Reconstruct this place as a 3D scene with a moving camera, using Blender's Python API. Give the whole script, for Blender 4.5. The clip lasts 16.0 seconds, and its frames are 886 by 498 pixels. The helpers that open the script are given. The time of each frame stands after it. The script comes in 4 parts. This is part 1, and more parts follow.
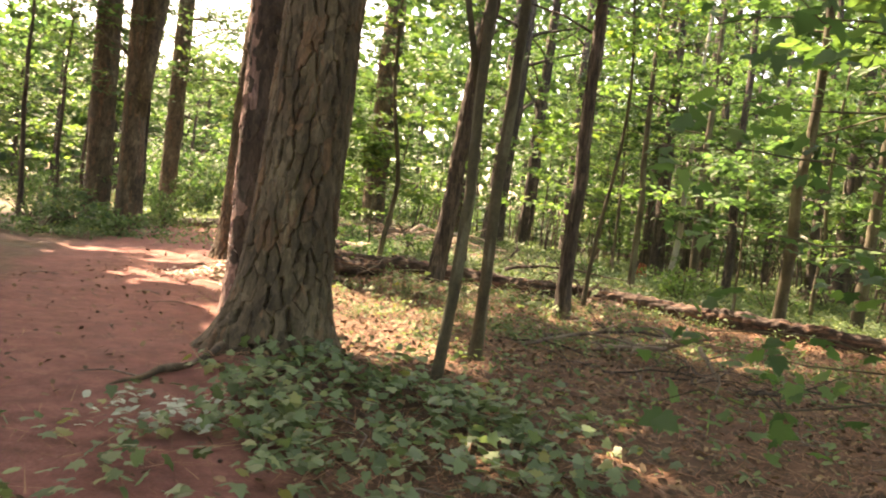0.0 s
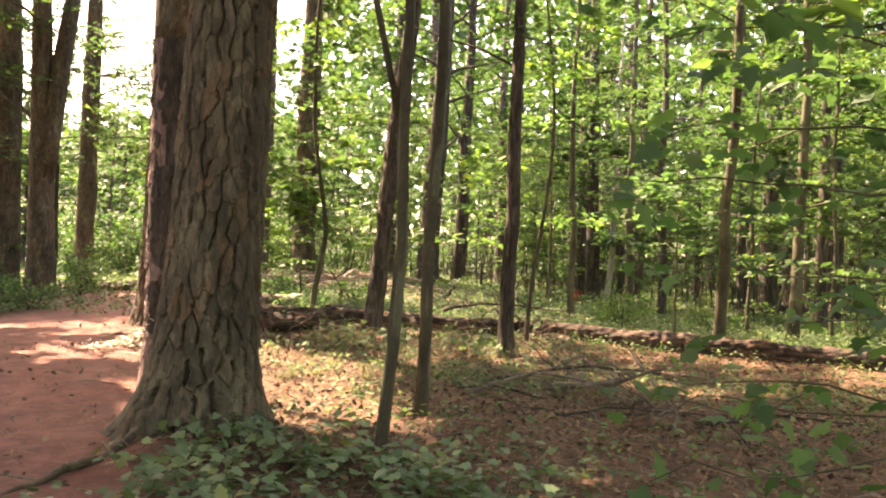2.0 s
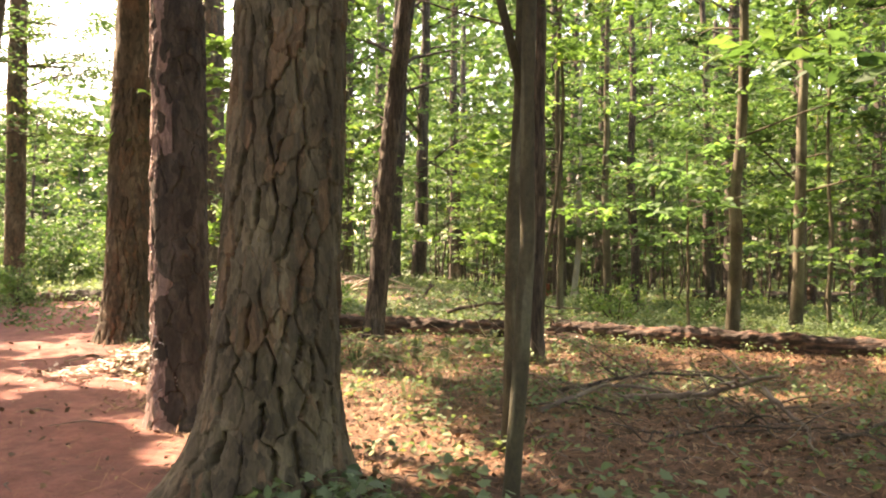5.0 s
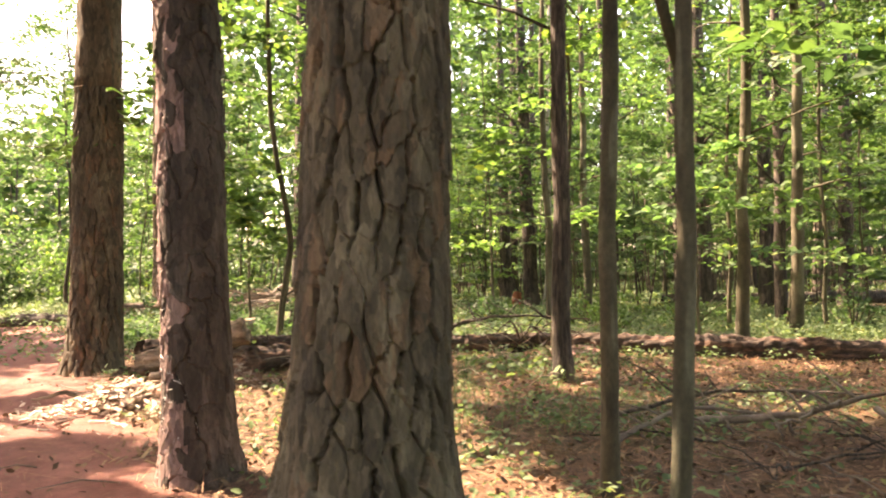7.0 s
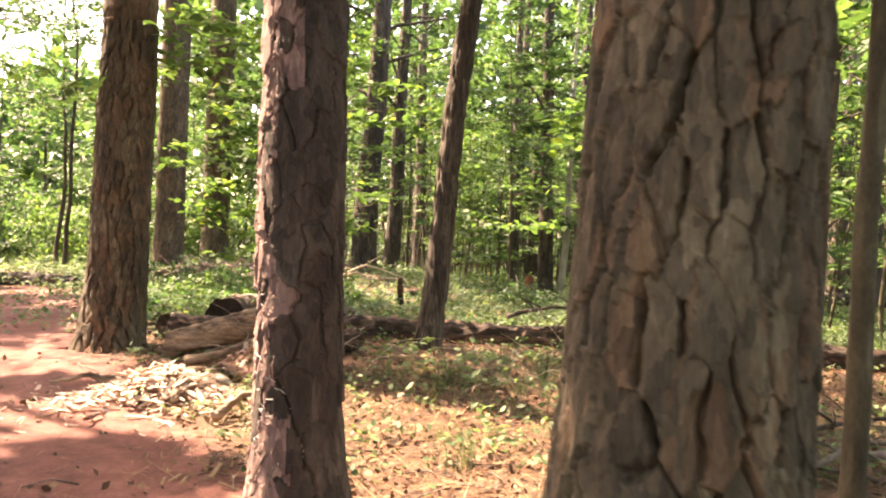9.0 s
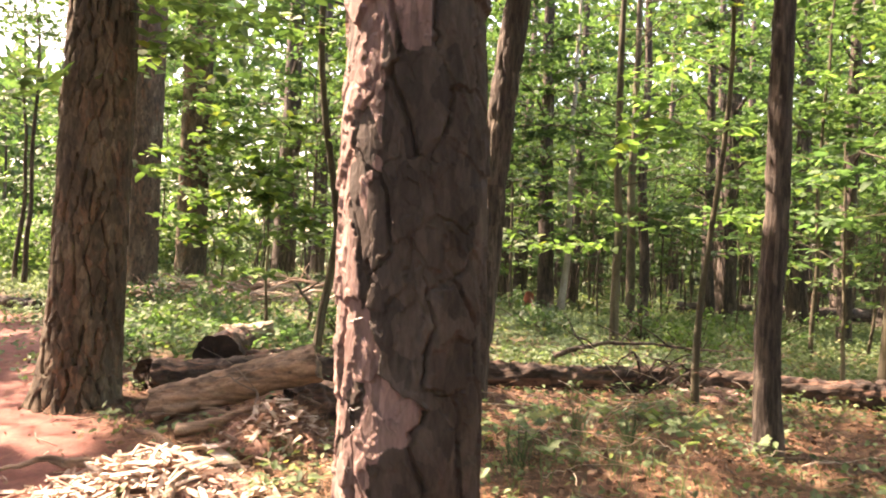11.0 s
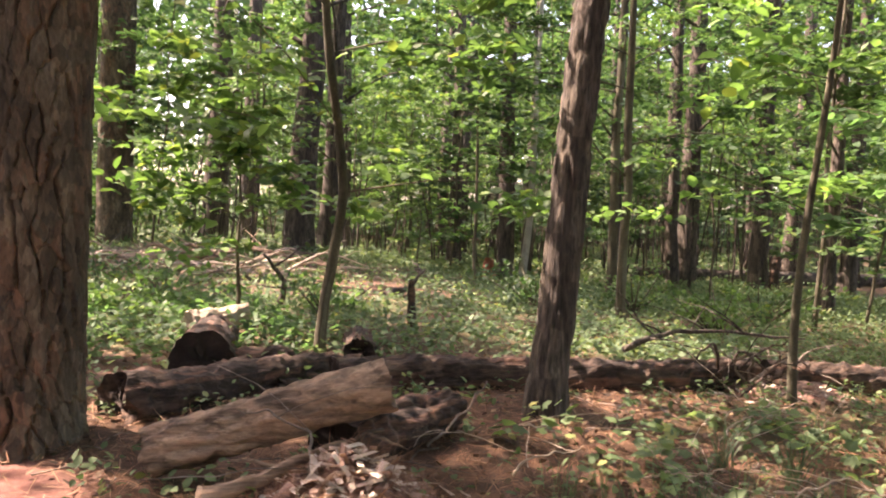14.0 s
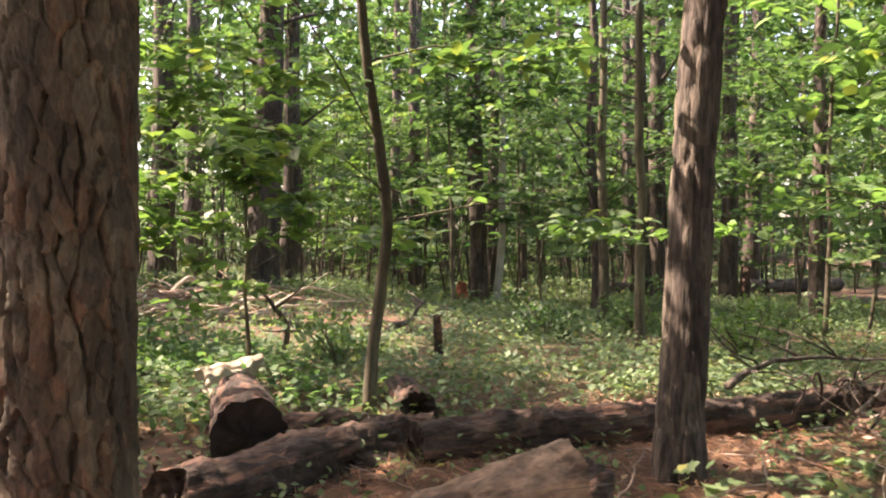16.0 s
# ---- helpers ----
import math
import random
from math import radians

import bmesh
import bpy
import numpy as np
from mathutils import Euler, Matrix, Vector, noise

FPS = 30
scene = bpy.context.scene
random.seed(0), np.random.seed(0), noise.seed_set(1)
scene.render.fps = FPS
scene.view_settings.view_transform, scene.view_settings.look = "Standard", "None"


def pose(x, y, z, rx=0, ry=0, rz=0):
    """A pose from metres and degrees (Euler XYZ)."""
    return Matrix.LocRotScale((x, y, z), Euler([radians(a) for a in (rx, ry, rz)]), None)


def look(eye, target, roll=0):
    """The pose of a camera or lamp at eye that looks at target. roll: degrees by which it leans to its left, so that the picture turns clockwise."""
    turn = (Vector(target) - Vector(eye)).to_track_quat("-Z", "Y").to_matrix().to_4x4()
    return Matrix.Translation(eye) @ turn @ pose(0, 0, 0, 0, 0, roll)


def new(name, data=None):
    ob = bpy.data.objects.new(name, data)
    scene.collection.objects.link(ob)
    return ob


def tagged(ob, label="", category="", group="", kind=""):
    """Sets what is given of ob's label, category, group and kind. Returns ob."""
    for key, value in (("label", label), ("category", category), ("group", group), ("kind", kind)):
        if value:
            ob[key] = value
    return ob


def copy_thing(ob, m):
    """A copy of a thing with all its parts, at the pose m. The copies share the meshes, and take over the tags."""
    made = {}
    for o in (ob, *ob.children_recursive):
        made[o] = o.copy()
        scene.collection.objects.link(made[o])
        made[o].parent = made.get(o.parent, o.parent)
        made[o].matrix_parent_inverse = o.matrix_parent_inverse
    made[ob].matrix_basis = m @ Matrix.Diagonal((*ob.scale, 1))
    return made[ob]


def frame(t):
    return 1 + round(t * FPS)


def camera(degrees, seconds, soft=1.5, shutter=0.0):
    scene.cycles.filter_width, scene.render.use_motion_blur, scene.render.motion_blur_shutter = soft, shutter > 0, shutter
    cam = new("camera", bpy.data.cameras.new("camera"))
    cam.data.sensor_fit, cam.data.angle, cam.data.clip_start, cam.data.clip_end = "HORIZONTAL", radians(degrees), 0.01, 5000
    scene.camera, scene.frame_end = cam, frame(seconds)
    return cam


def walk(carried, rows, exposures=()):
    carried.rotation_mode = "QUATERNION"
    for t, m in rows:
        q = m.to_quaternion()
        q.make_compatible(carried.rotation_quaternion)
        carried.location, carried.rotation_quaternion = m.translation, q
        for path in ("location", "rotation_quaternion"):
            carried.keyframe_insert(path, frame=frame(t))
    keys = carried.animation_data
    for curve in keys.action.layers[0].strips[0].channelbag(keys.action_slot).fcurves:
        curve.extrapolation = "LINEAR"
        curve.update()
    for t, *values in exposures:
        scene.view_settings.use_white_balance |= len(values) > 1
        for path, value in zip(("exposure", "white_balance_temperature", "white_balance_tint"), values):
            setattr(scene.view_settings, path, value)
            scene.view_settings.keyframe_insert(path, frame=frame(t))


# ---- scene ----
cam = camera(60.0, 16.0, 2.0, 0.4)
METRES, EYE, TILT, LEAN, TURN = 9.5, 1.25, -2.5, -7.0, 0.0
ROWS = [
    (0.0, 0.0, 0.0, 0.0, -0.0, -0.0, -0.0),
    (0.5, -0.0051, 0.0141, 0.0055, -1.98, -0.23, 1.06),
    (1.0, -0.0016, 0.0187, 0.0089, -3.06, 0.92, 2.96),
    (1.5, 0.0011, 0.027, 0.0093, -4.01, 2.34, 4.16),
    (2.0, 0.0015, 0.0384, 0.0082, -4.81, 2.63, 4.76),
    (2.5, -0.0091, 0.054, 0.0097, -5.84, 2.07, 5.12),
    (3.0, -0.0249, 0.0744, 0.0119, -5.71, 1.47, 6.24),
    (3.5, -0.0444, 0.1021, 0.0156, -4.41, 1.64, 7.66),
    (4.0, -0.0588, 0.122, 0.0178, -4.74, 1.37, 6.79),
    (4.5, -0.0775, 0.1406, 0.0221, -7.37, 1.53, 6.37),
    (7.0, -0.1577, 0.2634, 0.0395, -14.23, 1.93, 8.24),
    (7.5, -0.1764, 0.2941, 0.0438, -14.01, 1.79, 6.84),
    (8.0, -0.1941, 0.3219, 0.0472, -16.4, 1.28, 7.01),
    (8.5, -0.2135, 0.358, 0.0515, -16.38, 0.56, 6.46),
    (9.0, -0.2251, 0.3958, 0.0568, -15.72, 0.05, 4.96),
    (11.5, -0.2504, 0.5972, 0.0864, -18.38, 0.49, 4.77),
    (12.0, -0.2542, 0.6259, 0.0886, -18.68, 0.01, 4.08),
    (12.5, -0.2648, 0.6591, 0.0913, -19.83, -1.05, 4.28),
    (13.0, -0.2718, 0.6933, 0.0943, -21.2, -1.97, 5.62),
    (13.5, -0.2796, 0.7306, 0.0976, -22.54, -2.19, 5.23),
    (14.0, -0.2993, 0.7635, 0.1011, -24.39, -3.09, 4.78),
    (14.5, -0.3148, 0.8012, 0.1035, -25.83, -4.61, 4.56),
    (15.0, -0.3297, 0.8377, 0.1086, -26.69, -5.19, 4.63),
    (15.5, -0.3452, 0.8684, 0.1143, -28.58, -3.63, 6.24),
    (16.0, -0.3536, 0.8988, 0.1181, -29.75, -2.1, 7.3),
]
walk(cam, [(t, pose(0, 0, EYE, TILT, LEAN, TURN) @ pose(METRES * x, METRES * y, METRES * z, 90 + pitch, roll, yaw)) for t, x, y, z, yaw, pitch, roll in ROWS],
     [(0.0, 2.78, 9700, 22), (4.5, 2.8, 9600, 23), (9.0, 2.94, 9300, 27), (12.5, 2.62, 8200, 30), (14.5, 2.48, 7800, 30), (16.0, 2.44, 7800, 26)])

SUN_BEARING, SUN_HEIGHT = -46.0, 50.0
world = bpy.data.worlds.new("sky")
scene.world = world
world.use_nodes = True
_sky = world.node_tree.nodes.new("ShaderNodeTexSky")
_sky.sky_type, _sky.sun_disc = "NISHITA", False
_sky.sun_elevation, _sky.sun_rotation = radians(SUN_HEIGHT), radians(SUN_BEARING % 360)
_sky.air_density, _sky.dust_density = 1.0, 3.0
_bg = world.node_tree.nodes["Background"]
_bg.inputs["Strength"].default_value = 0.15
world.node_tree.links.new(_sky.outputs["Color"], _bg.inputs["Color"])
sun = new("sun", bpy.data.lights.new("sun", "SUN"))
sun.data.energy, sun.data.angle, sun.data.color = 4.6, radians(0.6), (1.0, 0.93, 0.82)
sun.matrix_world = look((0, 0, 0), (-math.sin(radians(SUN_BEARING)) * math.cos(radians(SUN_HEIGHT)),
                                   -math.cos(radians(SUN_BEARING)) * math.cos(radians(SUN_HEIGHT)), -math.sin(radians(SUN_HEIGHT))))

# ---- materials ----


def material(name):
    m = bpy.data.materials.new(name)
    m.use_nodes = True
    return m, m.node_tree.nodes, m.node_tree.links, m.node_tree.nodes["Principled BSDF"]


def ramp(nodes, links, factor, stops):
    r = nodes.new("ShaderNodeValToRGB")
    while len(r.color_ramp.elements) < len(stops):
        r.color_ramp.elements.new(0.5)
    for e, (p, c) in zip(r.color_ramp.elements, stops):
        e.position, e.color = p, (*c, 1)
    links.new(factor, r.inputs["Fac"])
    return r.outputs["Color"]


def noise_tex(nodes, links, scale, detail=4.0, stretch=(1, 1, 1), rough=0.6):
    c = nodes.new("ShaderNodeTexCoord")
    mp = nodes.new("ShaderNodeMapping")
    mp.inputs["Scale"].default_value = stretch
    n = nodes.new("ShaderNodeTexNoise")
    n.inputs["Scale"].default_value, n.inputs["Detail"].default_value, n.inputs["Roughness"].default_value = scale, detail, rough
    links.new(c.outputs["Object"], mp.inputs["Vector"])
    links.new(mp.outputs["Vector"], n.inputs["Vector"])
    return n.outputs["Fac"]


def mixed(nodes, links, mode, fac, a, b):
    n = nodes.new("ShaderNodeMix")
    n.data_type, n.blend_type = "RGBA", mode
    for socket, v in ((n.inputs[0], fac), (n.inputs[6], a), (n.inputs[7], b)):
        if isinstance(v, bpy.types.NodeSocket):
            links.new(v, socket)
        else:
            socket.default_value = v if not isinstance(v, tuple) else (*v, 1)
    return n.outputs[2]


def bumped(nodes, links, bsdf, height, strength, distance):
    b = nodes.new("ShaderNodeBump")
    b.inputs["Strength"].default_value, b.inputs["Distance"].default_value = strength, distance
    links.new(height, b.inputs["Height"])
    links.new(b.outputs["Normal"], bsdf.inputs["Normal"])


def attribute(nodes, name):
    a = nodes.new("ShaderNodeAttribute")
    a.attribute_name = name
    return a.outputs["Fac"]


def island(nodes):
    return nodes.new("ShaderNodeNewGeometry").outputs["Random Per Island"]


def bark_material(name, low, mid, high, flake, stretch=(1, 1, 0.3), rough=0.9, scales=0.0, furrow=None):
    m, n, l, p = material(name)
    coarse = noise_tex(n, l, 5, 5, stretch)
    fine = noise_tex(n, l, 60, 4, stretch, 0.7)
    c = ramp(n, l, coarse, [(0.3, low), (0.52, mid), (0.72, high)])
    c = mixed(n, l, "MIX", ramp(n, l, attribute(n, "plate"), [(0.62, (0, 0, 0)), (0.76, (0.6, 0.6, 0.6))]), c, flake)
    c = mixed(n, l, "OVERLAY", 0.6, c, ramp(n, l, fine, [(0.3, (0.25, 0.25, 0.25)), (0.7, (0.75, 0.75, 0.75))]))
    l.new(c, p.inputs["Base Color"])
    p.inputs["Roughness"].default_value = rough
    height_of = fine
    if scales:
        co, mp, warp, add, vo = n.new("ShaderNodeTexCoord"), n.new("ShaderNodeMapping"), n.new("ShaderNodeTexNoise"), n.new("ShaderNodeMixRGB"), n.new("ShaderNodeTexVoronoi")
        mp.inputs["Scale"].default_value = (1, 1, 0.42)
        warp.inputs["Scale"].default_value, warp.inputs["Detail"].default_value = 14, 4
        add.blend_type = "ADD"
        add.inputs[0].default_value = 0.06
        vo.inputs["Scale"].default_value = scales
        l.new(co.outputs["Object"], mp.inputs["Vector"])
        l.new(mp.outputs["Vector"], warp.inputs["Vector"])
        l.new(mp.outputs["Vector"], add.inputs[1])
        l.new(warp.outputs["Color"], add.inputs[2])
        l.new(add.outputs["Color"], vo.inputs["Vector"])
        grey = n.new("ShaderNodeRGBToBW")
        l.new(vo.outputs["Color"], grey.inputs["Color"])
        c = mixed(n, l, "OVERLAY", 0.75, c, ramp(n, l, grey.outputs["Val"], [(0.2, (0.3, 0.3, 0.3)), (0.8, (0.78, 0.76, 0.75))]))
        l.new(c, p.inputs["Base Color"])
        sum_ = n.new("ShaderNodeMath")
        sum_.operation = "MULTIPLY_ADD"
        sum_.inputs[1].default_value = 0.9
        l.new(grey.outputs["Val"], sum_.inputs[0])
        l.new(fine, sum_.inputs[2])
        height_of = sum_.outputs["Value"]
    if furrow:
        ridge = noise_tex(n, l, furrow[0], 3, furrow[1], 0.65)
        tone = ramp(n, l, ridge, [(0.36, (0.12, 0.12, 0.12)), (0.5, (0.5, 0.5, 0.5)), (0.66, (0.82, 0.8, 0.78))])
        c = mixed(n, l, "OVERLAY", 0.8, c, tone)
        l.new(c, p.inputs["Base Color"])
        grey = n.new("ShaderNodeRGBToBW")
        l.new(tone, grey.inputs["Color"])
        sum_ = n.new("ShaderNodeMath")
        sum_.operation = "MULTIPLY_ADD"
        sum_.inputs[1].default_value = 2.2
        l.new(grey.outputs["Val"], sum_.inputs[0])
        l.new(fine, sum_.inputs[2])
        height_of = sum_.outputs["Value"]
    bumped(n, l, p, height_of, 0.9 if furrow else 0.75 if scales else 0.6, 0.008 if scales else 0.006)
    return m


def leaf_material(name, dark, light, through_tint, share=0.5, gloss=0.5):
    m, n, l, p = material(name)
    tone = ramp(n, l, island(n), [(0.0, dark), (0.6, light), (0.9, tuple(min(1, v * 1.3) for v in light)), (1.0, (light[0] * 1.9, light[1] * 1.25, light[2] * 0.9))])
    plant = n.new("ShaderNodeObjectInfo").outputs["Random"]
    tone = mixed(n, l, "MULTIPLY", 1.0, tone, ramp(n, l, plant, [(0.0, (0.5, 0.6, 0.62)), (0.45, (0.85, 0.92, 0.95)), (0.8, (1.08, 1.1, 1.0)), (1.0, (1.3, 1.3, 1.0))]))
    l.new(tone, p.inputs["Base Color"])
    p.inputs["Roughness"].default_value = gloss
    t = n.new("ShaderNodeBsdfTranslucent")
    l.new(mixed(n, l, "MULTIPLY", 1.0, tone, through_tint), t.inputs["Color"])
    mix = n.new("ShaderNodeMixShader")
    mix.inputs["Fac"].default_value = share
    l.new(p.outputs["BSDF"], mix.inputs[1])
    l.new(t.outputs["BSDF"], mix.inputs[2])
    l.new(mix.outputs["Shader"], n["Material Output"].inputs["Surface"])
    return m


def scrap_material(name, stops, rough=0.8):
    m, n, l, p = material(name)
    c = ramp(n, l, island(n), stops)
    c = mixed(n, l, "OVERLAY", 0.5, c, ramp(n, l, noise_tex(n, l, 45), [(0.3, (0.3, 0.3, 0.3)), (0.7, (0.7, 0.7, 0.7))]))
    l.new(c, p.inputs["Base Color"])
    p.inputs["Roughness"].default_value = rough
    return m


PINE_BARK = bark_material("pine_bark", (0.042, 0.031, 0.021), (0.09, 0.07, 0.046), (0.172, 0.14, 0.094), (0.152, 0.086, 0.05), scales=26.0)
PEELED_BARK = bark_material("peeling_pine_bark", (0.03, 0.022, 0.017), (0.06, 0.045, 0.037), (0.118, 0.095, 0.079), (0.37, 0.235, 0.21), scales=22.0)
GREY_BARK = bark_material("grey_bark", (0.028, 0.021, 0.016), (0.06, 0.046, 0.037), (0.125, 0.1, 0.082), (0.13, 0.105, 0.08), (1, 1, 0.2), furrow=(38, (1, 1, 0.14)))
SMOOTH_BARK = bark_material("smooth_bark", (0.034, 0.029, 0.018), (0.072, 0.061, 0.037), (0.13, 0.115, 0.072), (0.16, 0.15, 0.1), (1, 1, 0.5))
PALE_BARK = bark_material("pale_bark", (0.3, 0.27, 0.22), (0.45, 0.42, 0.36), (0.58, 0.55, 0.48), (0.3, 0.26, 0.2), (1, 1, 0.6))
ROTTEN_WOOD = bark_material("rotten_wood", (0.02, 0.013, 0.01), (0.05, 0.031, 0.023), (0.11, 0.07, 0.05), (0.15, 0.075, 0.05), (0.4, 1, 1), furrow=(24, (0.2, 0.7, 1)))
BARE_WOOD = bark_material("bare_wood", (0.13, 0.085, 0.058), (0.24, 0.16, 0.11), (0.36, 0.26, 0.18), (0.28, 0.18, 0.12), (0.3, 1, 1), 0.8, furrow=(16, (0.1, 0.6, 1)))
BLEACHED_WOOD = bark_material("bleached_wood", (0.26, 0.2, 0.15), (0.42, 0.34, 0.26), (0.56, 0.47, 0.38), (0.45, 0.36, 0.28), (1, 1, 1))
DRY_STICK = bark_material("dry_stick", (0.08, 0.06, 0.048), (0.17, 0.135, 0.11), (0.3, 0.25, 0.21), (0.2, 0.16, 0.12), (1, 1, 1))
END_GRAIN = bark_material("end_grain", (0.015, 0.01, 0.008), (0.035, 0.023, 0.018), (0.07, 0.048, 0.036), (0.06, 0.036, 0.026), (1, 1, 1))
RESIN = bark_material("resin", (0.5, 0.45, 0.42), (0.65, 0.6, 0.57), (0.75, 0.72, 0.7), (0.7, 0.65, 0.6), (1, 1, 1), 0.5)
LEAF = leaf_material("broad_leaf", (0.036, 0.078, 0.034), (0.095, 0.158, 0.062), (1.16, 1.35, 0.78), 0.45, 0.6)
CREEPER_LEAF = leaf_material("creeper_leaf", (0.06, 0.1, 0.052), (0.125, 0.18, 0.1), (1.15, 1.2, 0.85), 0.35, 0.5)
LEAF_BROAD = leaf_material("thin_broad_leaf", (0.06, 0.12, 0.05), (0.115, 0.2, 0.08), (1.15, 1.3, 0.8), 0.55, 0.65)
LEAF_LOW = leaf_material("undergrowth_leaf", (0.058, 0.098, 0.05), (0.12, 0.18, 0.09), (1.3, 1.3, 0.85), 0.4, 0.65)
LEAF_PALE = leaf_material("pale_leaf", (0.3, 0.33, 0.24), (0.5, 0.52, 0.42), (1.0, 1.0, 0.8), 0.3)
NEEDLE = leaf_material("pine_needle", (0.03, 0.05, 0.02), (0.055, 0.09, 0.03), (1.3, 1.4, 0.6), 0.3)
LITTER = scrap_material("leaf_litter", [(0.0, (0.045, 0.026, 0.014)), (0.4, (0.105, 0.06, 0.033)), (0.75, (0.175, 0.105, 0.058)), (1.0, (0.32, 0.22, 0.125))])
STRAW = scrap_material("pine_straw", [(0.0, (0.12, 0.052, 0.028)), (0.6, (0.25, 0.118, 0.062)), (1.0, (0.38, 0.22, 0.125))])
CHIP = scrap_material("wood_chip", [(0.0, (0.26, 0.14, 0.1)), (0.45, (0.5, 0.36, 0.28)), (1.0, (0.7, 0.59, 0.49))])


def ground_material():
    m, n, l, p = material("forest_soil")
    big, mid, fine = noise_tex(n, l, 0.55, 5), noise_tex(n, l, 6, 6), noise_tex(n, l, 55, 5, (1, 1, 1), 0.75)
    soil = ramp(n, l, mid, [(0.3, (0.036, 0.021, 0.012)), (0.5, (0.09, 0.046, 0.026)), (0.7, (0.17, 0.085, 0.046))])
    moss = ramp(n, l, mid, [(0.3, (0.045, 0.055, 0.02)), (0.6, (0.1, 0.1, 0.04)), (0.75, (0.17, 0.12, 0.065))])
    soil = mixed(n, l, "MIX", ramp(n, l, attribute(n, "green"), [(0.2, (0, 0, 0)), (0.9, (0.8, 0.8, 0.8))]), soil, moss)
    clay = ramp(n, l, mid, [(0.25, (0.12, 0.044, 0.034)), (0.5, (0.21, 0.08, 0.063)), (0.75, (0.3, 0.128, 0.102))])
    clay = mixed(n, l, "MULTIPLY", 0.5, clay, ramp(n, l, big, [(0.3, (0.6, 0.55, 0.52)), (0.7, (1, 1, 1))]))
    c = mixed(n, l, "MIX", attribute(n, "path"), soil, clay)
    c = mixed(n, l, "OVERLAY", 0.7, c, ramp(n, l, fine, [(0.3, (0.28, 0.28, 0.28)), (0.7, (0.72, 0.72, 0.72))]))
    l.new(c, p.inputs["Base Color"])
    p.inputs["Roughness"].default_value = 0.95
    bumped(n, l, p, fine, 0.7, 0.012)
    return m


SOIL = ground_material()

# ---- mesh helpers ----
RNG = np.random.default_rng(11)


def link_mesh(name, v, f, mat, parent=None, label="", attrs=None, smooth=True):
    """One mesh object out of a vertex array and an array of triangles."""
    me = bpy.data.meshes.new(name)
    v, f = np.asarray(v, dtype=np.float32), np.asarray(f, dtype=np.int32)
    me.vertices.add(len(v))
    me.vertices.foreach_set("co", v.ravel())
    me.loops.add(f.size)
    me.loops.foreach_set("vertex_index", f.ravel())
    me.polygons.add(len(f))
    me.polygons.foreach_set("loop_start", np.arange(0, f.size, 3, dtype=np.int32))
    me.polygons.foreach_set("use_smooth", np.full(len(f), smooth))
    for key, values in (attrs or {}).items():
        me.attributes.new(key, "FLOAT", "POINT").data.foreach_set("value", np.asarray(values, dtype=np.float32))
    me.update(calc_edges=True)
    me.materials.append(mat)
    ob = new(name, me)
    if parent:
        ob.parent = parent
    if label:
        ob["label"] = label
    return ob


def thing(name, at, label, category, group="", kind=""):
    ob = new(name)
    ob.location = at
    ob.empty_display_size = 0.2
    return tagged(ob, label, category, group, kind)


def joined(pieces):
    vs, fs, k = [], [], 0
    for v, f in pieces:
        vs.append(v)
        fs.append(f + k)
        k += len(v)
    return np.concatenate(vs), np.concatenate(fs)


def grid_faces(rows, cols, wrap=True):
    r, c = np.meshgrid(np.arange(rows - 1), np.arange(cols if wrap else cols - 1), indexing="ij")
    a, b = r * cols + c, r * cols + (c + 1) % cols
    q = np.stack([a, b, b + cols, a, b + cols, a + cols], -1).reshape(-1, 3)
    return q


def frames_along(pts):
    d = np.gradient(pts, axis=0)
    d /= np.linalg.norm(d, axis=1)[:, None] + 1e-9
    up = np.array([0, 0, 1.0]) if abs(d[:, 2]).mean() < 0.8 else np.array([1.0, 0, 0])
    s = np.cross(d, up)
    s /= np.linalg.norm(s, axis=1)[:, None] + 1e-9
    return d, s, np.cross(s, d)


def tube(pts, radii, segs=8, cap=True):
    pts, radii = np.asarray(pts, float), np.asarray(radii, float)
    _, s, u = frames_along(pts)
    a = np.arange(segs) * 2 * np.pi / segs
    v = pts[:, None] + radii[:, None, None] * (np.cos(a)[None, :, None] * s[:, None] + np.sin(a)[None, :, None] * u[:, None])
    v, f = v.reshape(-1, 3), grid_faces(len(pts), segs)
    if cap:
        n = len(v)
        v = np.concatenate([v, pts[:1], pts[-1:]])
        i = np.arange(segs)
        j = (i + 1) % segs
        f = np.concatenate([f, np.stack([np.full(segs, n), j, i], -1), np.stack([np.full(segs, n + 1), n - segs + i, n - segs + j], -1)])
    return v, f


def hash2(i, j, k=0):
    h = np.sin(i * 127.1 + j * 311.7 + k * 74.7) * 43758.5453
    return h - np.floor(h)


def value_noise(u, v, period=None, seed=0):
    i, j = np.floor(u), np.floor(v)
    fu, fv = u - i, v - j
    fu, fv = fu * fu * (3 - 2 * fu), fv * fv * (3 - 2 * fv)
    i1 = i + 1
    if period:
        i, i1 = i % period, i1 % period
    a, b, c, d = hash2(i, j, seed), hash2(i1, j, seed), hash2(i, j + 1, seed), hash2(i1, j + 1, seed)
    return (a * (1 - fu) + b * fu) * (1 - fv) + (c * (1 - fu) + d * fu) * fv - 0.5


